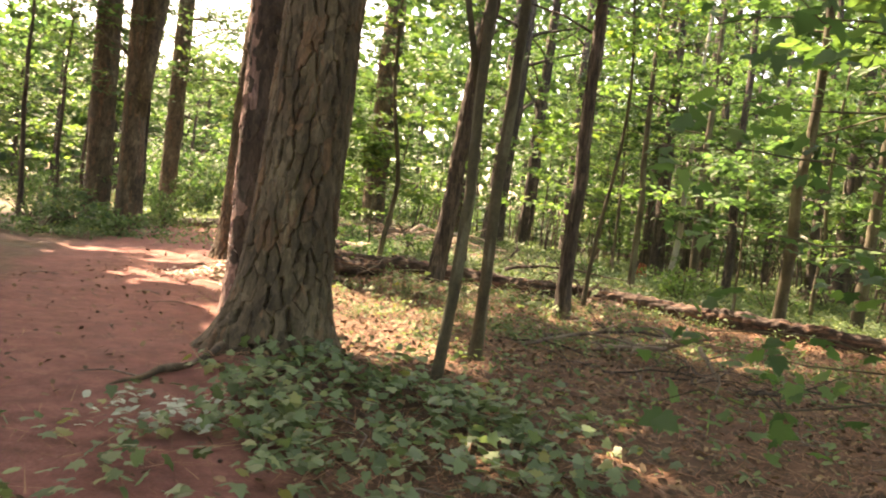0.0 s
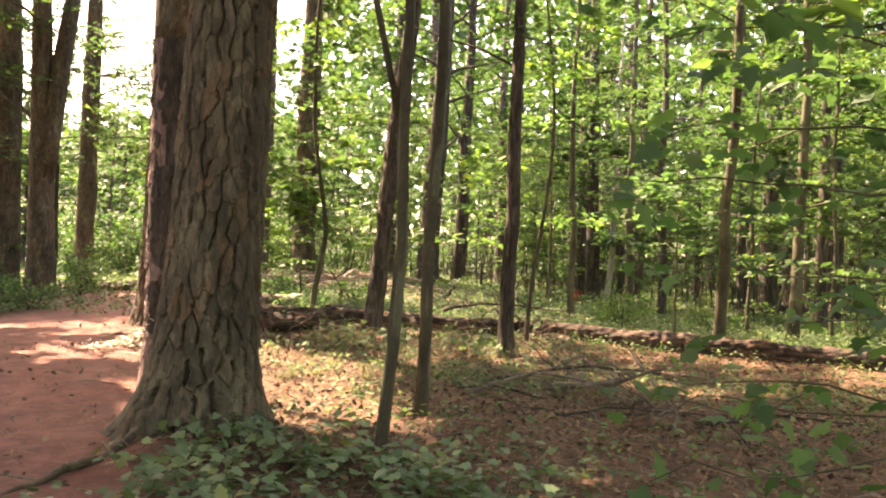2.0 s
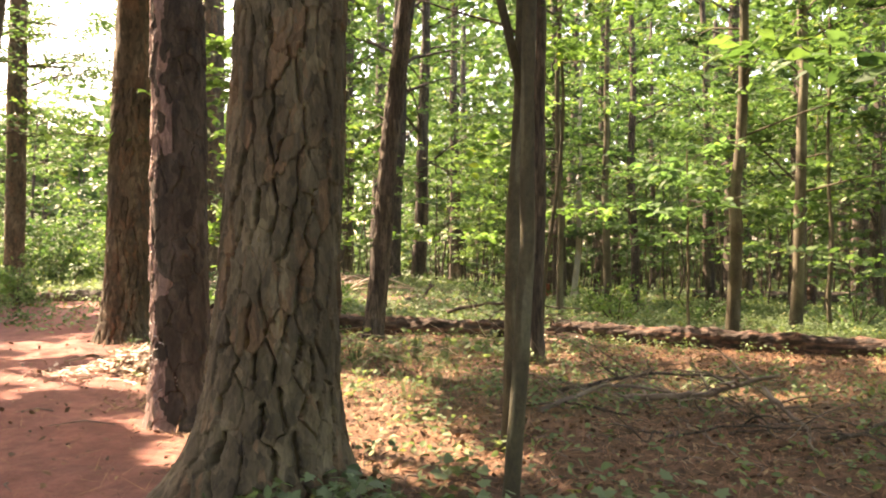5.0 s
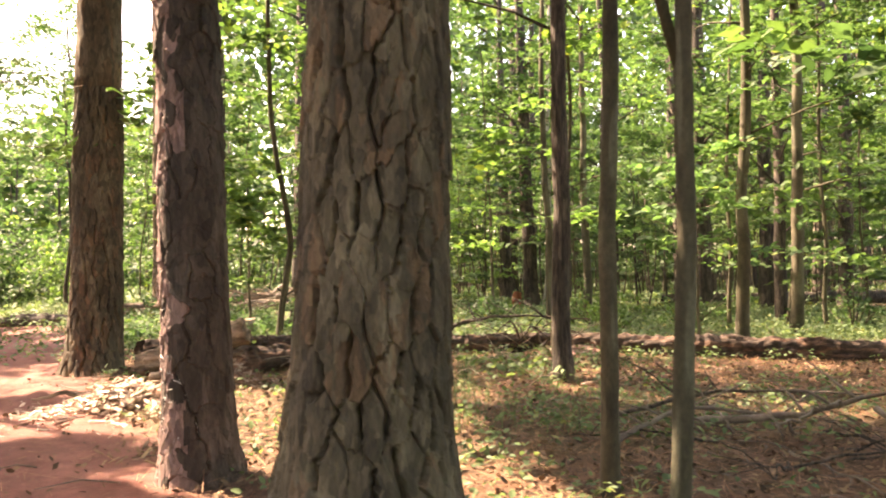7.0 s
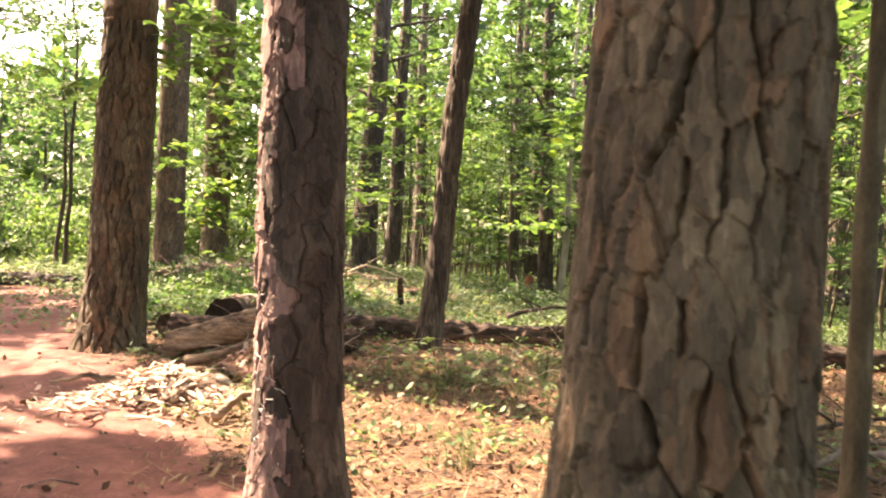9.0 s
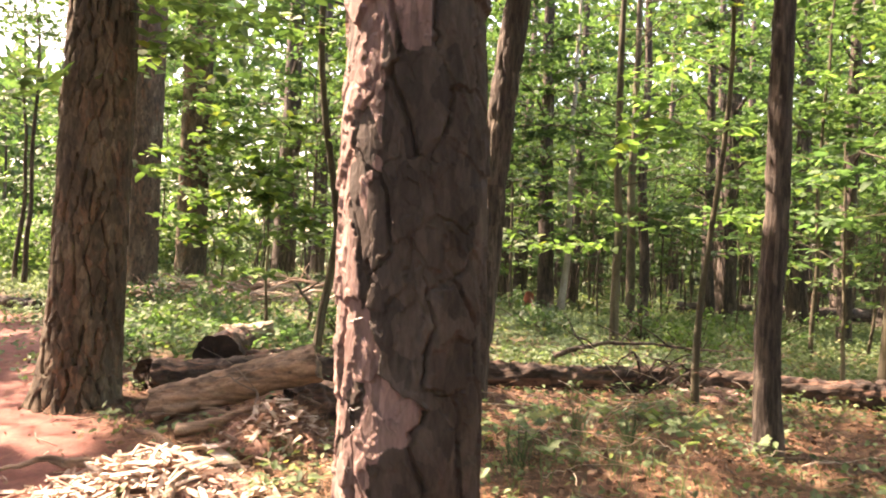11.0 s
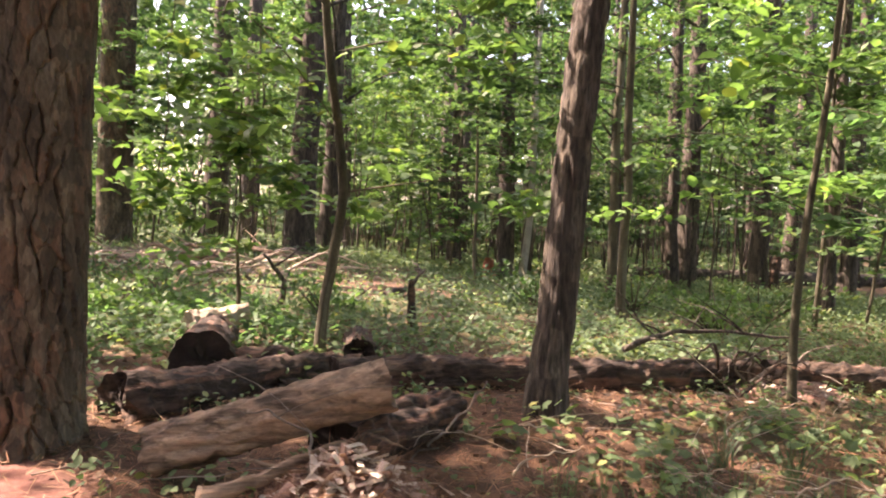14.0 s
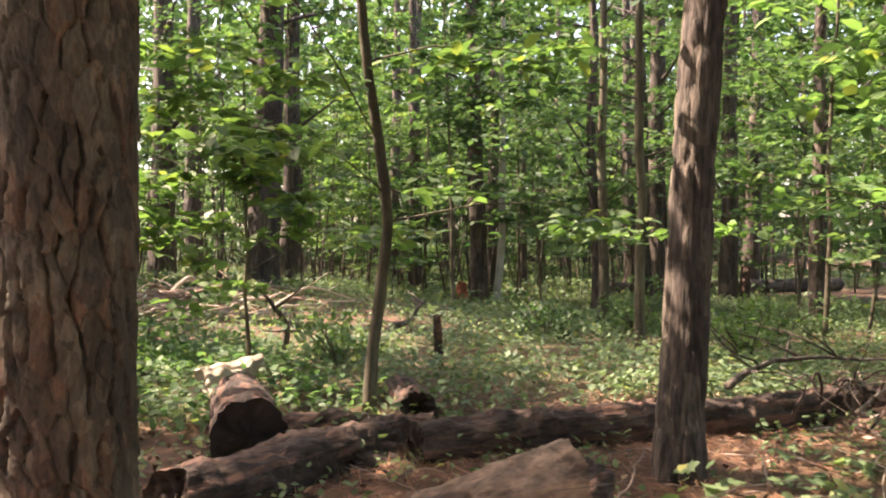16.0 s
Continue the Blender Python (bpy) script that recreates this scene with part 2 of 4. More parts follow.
def plates(u, v, period, seed):
    """Irregular bark plates: distance to the joint, how upright the joint is, a random number per plate and per joint,
    and how far down its plate a place lies; u repeats after period."""
    iu, iv = np.floor(u), np.floor(v)
    first, second = [np.full(u.shape, 99.0)] + [np.zeros(u.shape)] * 3, [np.full(u.shape, 99.0)] + [np.zeros(u.shape)] * 3
    for b in (-1, 0, 1):
        for a in (-2, -1, 0, 1):
            ci, cj = iu + a, iv + b
            w = ci % period
            x = ci + 0.5 + 0.62 * (hash2(w, cj, seed) - 0.5) + 0.5 * (cj % 2)
            y = cj + 0.5 + 0.8 * (hash2(w, cj, seed + 1) - 0.5)
            site = [(x - u) ** 2 + (y - v) ** 2, x, y, hash2(w, cj, seed + 2)]
            near, next_ = site[0] < first[0], site[0] < second[0]
            second = [np.where(near, f, np.where(next_, n, o)) for f, n, o in zip(first, site, second)]
            first = [np.where(near, n, o) for n, o in zip(site, first)]
    apart = np.hypot(first[1] - second[1], first[2] - second[2]) + 1e-6
    joint = (first[3] + second[3]) * 17.3
    return (second[0] - first[0]) / (2 * apart), np.abs(first[1] - second[1]) / apart, first[3], joint - np.floor(joint), first[2] - v


def step01(a, b, x):
    t = np.clip((x - a) / (b - a), 0, 1)
    return t * t * (3 - 2 * t)


def barked(axis, radii, around, along, style, seed, flare=0.0, roots=5, fade=1.0, dense=None):
    """A trunk with bark relief along an axis polyline. Styles: pine plates, furrowed ridges, smooth."""
    axis, radii = np.asarray(axis, float), np.asarray(radii, float)
    length = np.concatenate([[0], np.cumsum(np.linalg.norm(np.diff(axis, axis=0), axis=1))])
    w = (np.linspace(0, 1, along) ** fade) * length[-1]
    pts = np.stack([np.interp(w, length, axis[:, k]) for k in range(3)], -1)
    r = np.interp(w, length, radii)[:, None] * np.ones(around)[None]
    th = np.arange(around) / around
    if dense is not None:
        th = th + 0.6 * np.sin(2 * np.pi * (th - dense + 0.5)) / (2 * np.pi)
    th = th[None] * np.ones(along)[:, None]
    z = w[:, None] * np.ones(around)[None]
    if flare:
        root = 0.75 + 0.5 * value_noise(th * roots, z * 0.4 + 3, roots, seed) * 2
        r = r * (1 + flare * root * (0.35 * np.exp(-z / 0.6) + 0.65 * np.exp(-z / 0.22)))
    R = float(radii.mean())
    tone = np.zeros_like(th)
    wob = value_noise(th * 10, z * 3.0, 10, seed + 5)
    if style in ("pine", "flaky"):
        thin = style == "flaky"
        wide, long = (0.115, 0.2) if thin else (0.083, 0.2)
        per = max(6, round(2 * np.pi * R / wide))
        rag = value_noise(th * per * 5, z * 46, per * 5, seed + 7) + 0.6 * value_noise(th * per * 11, z * 95, per * 11, seed + 8)
        mid = value_noise(th * per * 2, z * 13, per * 2, seed + 9)
        drift = value_noise(th * per, z * 5, per, seed + 11)
        edge, upright, tone, pair, down = plates(th * per + 0.3 * wob + 0.26 * mid + 0.1 * rag, z / long + 0.5 * drift + 0.2 * mid + 0.08 * rag, per, seed)
        open_ = step01(0.12, 0.5, pair)
        upright = step01(0.35, 0.95, upright)
        gap = (0.016 + (0.055 if thin else 0.15) * upright) * (0.35 + 0.65 * open_)
        depth = (0.006 + (0.014 if thin else 0.033) * upright) * (0.3 + 0.7 * open_) * np.clip(r / R, 1.0, 1.8)
        r = r - depth * (1 - step01(0.1 * gap, gap, edge)) + 0.013 * (tone - 0.5) + 0.007 * down + 0.02 * value_noise(th * 5, z * 1.2, 5, seed + 6) + 0.0016 * rag
        turn = np.abs((th - 0.72 + 0.5) % 1.0 - 0.5) * 360
        # Pink peeled bark, spread wider to paint in the sunlit strip on that side.
        sunlit_peel = np.exp(-(turn / 57) ** 2) if thin else 0.0 * th
        pink = tone < 1.15 * sunlit_peel - 0.1
        left_on = 0.0 * th
        for k, (fw, fh, thick) in enumerate(((0.6, 0.8, 0.0042), (0.43, 0.55, 0.003), (0.3, 0.3, 0.0018))):
            fper = max(8, round(per / fw))
            _, _, chance, _, _ = plates(th * fper + 0.3 * wob / fw + 0.25 * mid + 0.2 * rag, z / (long * fh) + 0.6 * drift + 0.3 * mid + 0.22 * rag, fper, seed + 40 + 5 * k)
            on = chance < (0.62 if thin else 0.6) - 0.3 * sunlit_peel
            r = r + thick * (1.7 if thin else 1.2) * on
            left_on = left_on + on / 3
            if thin and k < 2:
                pink = pink & (chance < 0.9) | (chance < 0.5 * sunlit_peel - 0.16)
        tone = np.where(pink, 0.72 + 0.28 * (1 - left_on), np.clip(0.35 * tone + 0.3 * left_on, 0, 0.6)) if thin else 0.62 * tone + 0.38 * (1 - left_on)
    elif style == "furrowed":
        per = max(8, round(2 * np.pi * R / 0.04))
        ridge = np.abs(value_noise(th * per + 1.6 * wob, z * 4.5, per, seed) + 0.25 * value_noise(th * per, z * 14, per, seed + 15)) * 2
        r = r * (1 + 0.05 * value_noise(th * 4, z * 0.8, 4, seed + 6)) - min(0.02, 0.15 * R) * (1 - step01(0.05, 0.5, ridge)) + 0.006 * value_noise(th * per * 2, z * 14, per * 2, seed + 3)
        tone = hash2(np.floor(th * per), np.floor(z * 3), seed)
    else:
        r = r * (1 + 0.08 * value_noise(th * 4, z * 1.1, 4, seed)) + 0.006 * value_noise(th * 12, z * 9, 12, seed + 2)
        tone = 0.5 + value_noise(th * 6, z * 2, 6, seed + 4)
    _, s, u = frames_along(pts)
    a = th * 2 * np.pi
    v = pts[:, None] + r[..., None] * (np.cos(a)[..., None] * s[:, None] + np.sin(a)[..., None] * u[:, None])
    n = around * along
    v = np.concatenate([v.reshape(-1, 3), pts[:1], pts[-1:]])
    i = np.arange(around)
    j = (i + 1) % around
    f = np.concatenate([grid_faces(along, around), np.stack([np.full(around, n), j, i], -1), np.stack([np.full(around, n + 1), n - around + i, n - around + j], -1)])
    return v, f, np.concatenate([tone.ravel(), [0.5, 0.5]])


LEAF_SHAPES = {
    "rhomb": (np.array([(0, 0, 0), (0.32, 0.45, 0.06), (0, 1, 0), (-0.32, 0.45, 0.06)]), np.array([(0, 1, 2), (0, 2, 3)])),
    "oval": (np.array([(0, 0, 0), (0.3, 0.3, 0.07), (0.24, 0.72, 0.05), (0, 1.05, -0.08), (-0.24, 0.72, 0.05), (-0.3, 0.3, 0.07), (0, 0.5, 0)]),
             np.array([(0, 1, 6), (1, 2, 6), (2, 3, 6), (3, 4, 6), (4, 5, 6), (5, 0, 6)])),
    "lobed": (np.array([(0, 0, 0), (0.3, -0.04, 0.03), (0.45, 0.2, 0.01), (0.3, 0.34, 0.02), (0.52, 0.6, -0.06), (0.26, 0.62, 0.0), (0.16, 0.82, -0.02), (0, 1.05, -0.1), (-0.16, 0.82, -0.02), (-0.26, 0.62, 0.0),
                        (-0.52, 0.6, -0.06), (-0.3, 0.34, 0.02), (-0.45, 0.2, 0.01), (-0.3, -0.04, 0.03), (0, 0.38, 0.03)]),
              np.array([(k, k + 1, 14) for k in range(13)] + [(13, 0, 14)])),
    "blade": (np.array([(-0.012, 0, 0), (0.012, 0, 0), (0.01, 0.5, 0.12), (-0.01, 0.5, 0.12), (0, 1, 0.1)]), np.array([(0, 1, 2), (0, 2, 3), (3, 2, 4)])),
    "needle": (np.array([(-0.012, 0, 0), (0.012, 0, 0), (0, 1, 0.0)]), np.array([(0, 1, 2)])),
}


def leaves(points, size, shape="rhomb", tilt=0.45, yaw=None, rise=0.0, spread=0.3):
    """Many leaves, one at each point: nearly level blades, turned at random."""
    n = len(points)
    base, tri = LEAF_SHAPES[shape]
    a = RNG.uniform(0, 2 * np.pi, n) if yaw is None else yaw + RNG.normal(0, 0.6, n)
    pitch, roll = RNG.normal(rise, tilt, n), RNG.normal(0, tilt, n)
    ca, sa, cp, sp, cr, sr = np.cos(a), np.sin(a), np.cos(pitch), np.sin(pitch), np.cos(roll), np.sin(roll)
    fwd = np.stack([ca * cp, sa * cp, sp], -1)
    side0 = np.stack([-sa, ca, np.zeros(n)], -1)
    up0 = np.cross(fwd, side0)
    side = side0 * cr[:, None] + up0 * sr[:, None]
    up = np.cross(side, fwd) * -1
    s = size * RNG.uniform(1 - spread, 1 + spread, n)
    v = points[:, None] + s[:, None, None] * (base[None, :, 0:1] * side[:, None] + base[None, :, 1:2] * fwd[:, None] + base[None, :, 2:3] * up[:, None])
    f = tri[None] + (np.arange(n) * len(base))[:, None, None]
    return v.reshape(-1, 3), f.reshape(-1, 3)

# ---- ground ----
PATH_LINE = [(-1.0, -30), (-1.0, -4), (-1.35, 1), (-2.1, 4), (-3.05, 7.2), (-4.05, 10.4), (-5.7, 17), (-7.1, 23), (-10, 31), (-16, 40), (-30, 55)]


def path_x(y):
    return np.interp(y, [p[1] for p in PATH_LINE], [p[0] for p in PATH_LINE])


def on_path(x, y):
    half = 1.05 + 0.25 * value_noise(x * 0.0 + y * 0.7, y * 0 + 2.0) + 0.35 * value_noise(x * 1.7, y * 1.7, seed=4)
    return 1 - step01(half - 0.25, half + 0.45, np.abs(x - path_x(y)) * 0.93)


def height(x, y):
    x, y = np.asarray(x, float), np.asarray(y, float)
    h = 0.06 + 0.42 * np.exp(-((x + 1.0) / 6) ** 2 - ((y - 25) / 8) ** 2) + 0.13 * np.exp(-((x + 1) ** 2 + (y - 13) ** 2) / 12)
    h = h - 0.28 * step01(2, 9, x) * step01(10, 20, y) - 0.2 * step01(3, 12, -x) * step01(8, 20, y)
    h = h + 0.12 * np.exp(-((x + 1.0) ** 2 + (y - 5.35) ** 2) / 0.7)
    return h + 0.07 * value_noise(x * 0.6, y * 0.6, seed=8) * (1 - 0.6 * on_path(x, y)) + 0.03 * value_noise(x * 2.3, y * 2.3, seed=9)


def greenness(x, y):
    g = step01(11.5, 15, y + 0.25 * x) * (0.5 + 1.3 * value_noise(x * 0.35, y * 0.35, seed=12)) + 0.22 * step01(6, 9, y) + 1.3 * value_noise(x * 0.8, y * 0.8, seed=14) * step01(2, 6, y)
    return np.clip(g, 0, 1) * (1 - on_path(x, y))


def make_ground():
    def axis(lo, hi, near_lo, near_hi, fine):
        core = np.arange(near_lo, near_hi, fine)
        out = np.geomspace(0.3, hi - near_hi, 26)
        back = np.geomspace(0.3, near_lo - lo, 26)
        return np.concatenate([near_lo - back[::-1], core, near_hi + out])
    xs, ys = axis(-900, 900, -9, 10, 0.1), axis(-900, 900, 1.5, 21, 0.1)
    X, Y = np.meshgrid(xs, ys)
    fade = 1 - step01(60, 120, np.hypot(X, Y))
    near = (np.abs(X) < 10) & (Y < 22)
    Z = height(X, Y) * fade + near * (0.022 * value_noise(X * 8, Y * 8, seed=21) + 0.012 * value_noise(X * 23, Y * 23, seed=22)) * (1 - 0.5 * on_path(X, Y))
    v = np.stack([X, Y, Z], -1).reshape(-1, 3)
    f = grid_faces(len(ys), len(xs), wrap=False)
    ob = link_mesh("ground", v, f, SOIL, attrs={"path": on_path(X, Y).ravel(), "green": greenness(X, Y).ravel()})
    tagged(ob, "reddish clay footpath and brown leaf-littered forest floor", "ground", kind="structure")


make_ground()


def at_ground(x, y, sink=0.0):
    return (x, y, float(height(x, y)) - sink)


# ---- trees ----
def limb_points(root, bearing, rise, length, sag=0.15, n=7, wiggle=0.06):
    t = np.linspace(0, 1, n)
    p = np.stack([np.cos(bearing) * t * length, np.sin(bearing) * t * length, rise * t * length - sag * length * t * t], -1)
    p[1:] += np.cumsum(RNG.normal(0, wiggle * length / n, (n - 1, 3)), 0)
    return np.asarray(root) + p


def spray(pts, count, width, thick=0.08):
    """Leaf places in flat clumps along the outer part of a limb."""
    clumps = max(3, count // 34)
    t = RNG.uniform(0.25, 1.05, clumps)
    i = np.linspace(0, 1, len(pts))
    p = np.stack([np.interp(t, i, pts[:, k]) for k in range(3)], -1)
    w = width * (0.45 + 0.75 * np.sin(np.pi * np.clip(t, 0, 1) * 0.85 + 0.3))
    p[:, :2] += RNG.normal(0, 1, (clumps, 2)) * w[:, None] * 0.55
    p[:, 2] += RNG.normal(0, thick, clumps) - 0.12 * w
    k = RNG.integers(0, clumps, count)
    q = p[k]
    q[:, :2] += RNG.normal(0, 0.17 * width + 0.03, (count, 2))
    q[:, 2] += RNG.normal(0, 0.4 * thick, count)
    return q


def trunk_axis(height_m, lean=(0, 0), bend=0.0, n=14):
    t = np.linspace(0, 1, n)
    z = t * height_m
    c = np.cumsum(np.concatenate([[0], RNG.normal(0, bend, n - 1)]))
    d = np.cumsum(np.concatenate([[0], RNG.normal(0, bend, n - 1)]))
    return np.stack([lean[0] * z + c - c * (t < 0.01), lean[1] * z + d, z], -1)


def axis_at(axis, z):
    return np.array([np.interp(z, axis[:, 2], axis[:, k]) for k in range(3)])


def add_limbs(tree, limbs, bark):
    for v, f in limbs:
        link_mesh("limb", v, f, bark, tree)


def needle_crown(tree, axis, low, tall, count, reach, per_limb=60, size=0.3, bark=None):
    limbs, pts = [], []
    for k in range(count):
        z = RNG.uniform(low, tall - 0.4)
        p = limb_points(axis_at(axis, z), RNG.uniform(0, 6.28), RNG.uniform(0, 0.4), RNG.uniform(0.4, 1.0) * reach * (1.15 - z / tall * 0.5))
        limbs.append(tube(p, np.linspace(0.05, 0.012, len(p)), 5))
        pts.append(spray(p, per_limb, reach * 0.24, 0.15))
    add_limbs(tree, limbs, bark or GREY_BARK)
    v, f = leaves(np.concatenate(pts), size, "rhomb", 0.7)
    link_mesh("crown", v, f, NEEDLE, tree)


def big_pine(x, y, diameter, lean, seed, label, around=230, along=420, sink=0.12, flare=0.5, tall=17.0, detail=3.4, crown=22, reach=4.2, style="pine", dense=None):
    """A large pine: a plated lower trunk, a plain upper trunk and a high needle crown."""
    tree = thing("pine_tree", at_ground(x, y, sink), label, "tree", "large pines beside the path")
    r = diameter / 2
    axis = trunk_axis(tall, lean)
    low = np.array([axis_at(axis, z) for z in np.linspace(0, detail, 8)])
    v, f, tone = barked(low, np.linspace(r * 1.03, r * 0.98, 8), around, along, style, seed, flare, 6, 1.15, dense)
    link_mesh("trunk", v, f, PEELED_BARK if style == "flaky" else PINE_BARK, tree, attrs={"plate": tone})
    up = np.array([axis_at(axis, z) for z in np.linspace(detail - 0.02, tall, 10)])
    v, f, tone = barked(up, np.linspace(r * 0.98, 0.06, 10), 40, 90, "furrowed", seed + 1)
    link_mesh("upper_trunk", v, f, PINE_BARK, tree, attrs={"plate": tone})
    needle_crown(tree, axis, 9.5, tall, crown, reach, 60, 0.42)
    return tree


def forest_tree(name, x, y, diameter, label, lean=(0, 0), tall=12.0, limbs=14, low=2.0, reach=2.2, per_limb=90, size=0.11, bark=None, style="furrowed", seed=0,
                group="forest trees", bend=0.05, shape="rhomb", around=28, along=110, flare=0.3, sink=0.06, fork=None, width=0.55, category="tree", leaf=None, axis=None, taper=0.22):
    """A broadleaved tree: barked trunk, limbs and flat sprays of leaves."""
    tree = thing(name, at_ground(x, y, sink), label, category, group)
    r = diameter / 2
    axis = trunk_axis(tall, lean, bend) if axis is None else axis
    v, f, tone = barked(axis, np.linspace(r * 1.05, max(r * taper, 0.006), len(axis)), around, along, style, seed, flare, 5, 1.2)
    link_mesh("trunk", v, f, bark or GREY_BARK, tree, attrs={"plate": tone})
    wood, pts = [], []
    if fork:
        z0, bearing, rise, thick = fork
        p = limb_points(axis_at(axis, z0), bearing, rise, 1.0, 0.0, 9, 0.03)
        p = p[0] + (p - p[0]) * (tall - z0) / max(0.5, rise)
        wood.append(tube(p, np.linspace(r * thick, r * 0.2, len(p)), 12))
        for q in np.linspace(0.35, 1, 6):
            pts.append(spray(np.array([p[int(q * 8)], p[int(q * 8)] + RNG.normal(0, 0.5, 3)]), per_limb, reach * width))
    for k in range(limbs):
        z = low + (tall - low) * (k + RNG.uniform(0, 0.9)) / limbs
        ln = reach * (1.1 - 0.6 * (z - low) / (tall - low)) * RNG.uniform(0.6, 1.25)
        p = limb_points(axis_at(axis, min(z, tall * 0.98)), RNG.uniform(0, 6.28), RNG.uniform(0.2, 0.85), ln, 0.25, 7, 0.12)
        wood.append(tube(p if around > 19 else p[::2], np.linspace(max(0.006, r * 0.2), 0.003, 7 if around > 19 else 4), 5 if around > 19 else 4))
        pts.append(spray(p, per_limb, ln * width))
    add_limbs(tree, wood, bark or GREY_BARK)
    if pts:
        v, f = leaves(np.concatenate(pts), size, shape, 0.34)
        link_mesh("crown", v, f, leaf or LEAF, tree)
    return tree


# Large pines, in the order in which the walk passes them.
big_pine(-1.07, 5.46, 0.545, (0.03, 0.0), 3, "thick dark pine trunk with deeply plated bark beside the path", flare=1.1, crown=32, reach=4.6, around=230, along=620, dense=0.54)
big_pine(-1.795, 7.423, 0.375, (-0.022, 0.0), 17, "pine trunk with flaking bark and white resin beside the path", flare=0.75, crown=24, reach=3.6, style="flaky", around=230, along=800, detail=3.2, dense=0.62)
big_pine(-3.22, 12.2, 0.53, (0.015, 0.0), 29, "tall straight pine trunk with a flared base beside the path", flare=0.95, crown=34, reach=4.2, around=160, along=420, dense=0.5)
big_pine(-3.44, 23.1, 0.64, (0.0, 0.0), 31, "tall pine trunk behind a brush pile", 64, 130, detail=7, flare=0.3)
big_pine(-2.44, 26.6, 0.74, (0.0, 0.0), 33, "tall pine trunk at the sunny edge of the wood", 64, 130, detail=7, flare=0.3)
forest_tree("forked_tree", -7.4, 18.2, 0.58, "dark forked trunk among shrubs beside the path", (-0.045, 0.0), 13, 12, 3.6, 2.6, 90, 0.14, bark=PINE_BARK, seed=35, around=60, along=160, flare=0.5, fork=(2.6, 0.1, 9.0, 0.85), taper=0.35, bend=0.01)
big_pine(-8.8, 19.6, 0.6, (-0.03, 0.0), 37, "dark pine trunk among shrubs beside the path", 64, 130, detail=6, flare=0.4, crown=8, reach=3.2)
big_pine(-8.6, 23.9, 0.48, (0.0, 0.0), 39, "slim straight pine trunk beyond the shrubs", 60, 130, detail=7, flare=0.3, crown=8, reach=3.2)

forest_tree("leaning_tree", -0.03, 11.77, 0.265, "slender tree leaning over a rotten log, furrowed sunlit bark", (0.095, 0.0), 14, 22, 5.2, 3.0, 170, 0.13, around=60, along=320, seed=41, flare=0.4, taper=0.5,
            axis=np.stack([0.085 * np.linspace(0, 14, 29) + 0.02 * np.sin(np.linspace(0, 14, 29) * 1.7) + 0.004 * np.linspace(0, 3.7, 29) ** 2, 0.03 * np.sin(np.linspace(0, 14, 29) * 1.1), np.linspace(0, 14, 29)], -1))
forest_tree("sapling", 0.08, 5.18, 0.078, "thin straight sapling with mottled bark, forked above", (0.0, 0.0), 9, 14, 3.4, 2.0, 130, bark=SMOOTH_BARK, style="smooth", seed=43, bend=0.022, around=20, group="young trees", fork=(2.0, 2.8, 4.0, 0.6), taper=0.4)
forest_tree("sapling", 0.41, 6.4, 0.098, "thin upright young tree with grey-brown bark", (0.004, 0.0), 10, 14, 3.6, 2.2, 140, bark=SMOOTH_BARK, style="smooth", seed=44, bend=0.022, around=20, group="young trees", taper=0.4)
forest_tree("sapling", 1.7, 10.01, 0.195, "straight young tree with dark bark near a fallen log", (0.004, 0.0), 12, 18, 3.6, 2.8, 160, seed=45, bend=0.03, group="young trees", taper=0.4)
forest_tree("sapling", -1.06, 13.82, 0.09, "thin crooked sapling beside sawn log ends", tall=9, limbs=20, low=1.3, reach=2.3, per_limb=190, size=0.135, bark=SMOOTH_BARK, style="smooth", seed=46, around=18, group="young trees",
            axis=np.stack([np.interp(np.linspace(0, 9, 31), [0, 0.5, 1.0, 1.55, 2.1, 2.7, 3.4, 5, 9], [0, 0.03, 0.12, 0.19, 0.11, 0.0, -0.09, -0.12, 0.1]), 0.05 * np.sin(np.linspace(0, 9, 31)), np.linspace(0, 9, 31)], -1), taper=0.35, shape="oval")
forest_tree("sapling", 2.3, 11.7, 0.07, "thin curved sapling in front of a splintered log", tall=6, limbs=12, low=1.5, reach=1.5, per_limb=70, size=0.13, shape="oval", leaf=LEAF_BROAD, bark=SMOOTH_BARK, style="smooth", seed=58, around=14, group="young trees",
            axis=np.stack([0.3 * np.sin(np.linspace(0, 3.0, 15)) ** 2, 0.1 * np.sin(np.linspace(0, 5, 15)), np.linspace(0, 6, 15)], -1), taper=0.35)

forest_tree("sapling", 4.87, 12.44, 0.05, "thin sapling with wide tiers of bright leaves", tall=3.0, limbs=11, low=1.25, reach=1.5, per_limb=64, size=0.15, shape="oval", leaf=LEAF_BROAD, bark=SMOOTH_BARK, style="smooth", seed=59, around=12, along=50, group="young trees", bend=0.01, taper=0.35)

forest_tree("sapling", -1.45, 15.7, 0.045, "small sapling with a mass of dark green leaves", tall=2.9, limbs=18, low=0.9, reach=1.05, per_limb=80, size=0.14, shape="oval", bark=SMOOTH_BARK, style="smooth", seed=57, around=12, along=50, group="young trees", bend=0.012, taper=0.3)

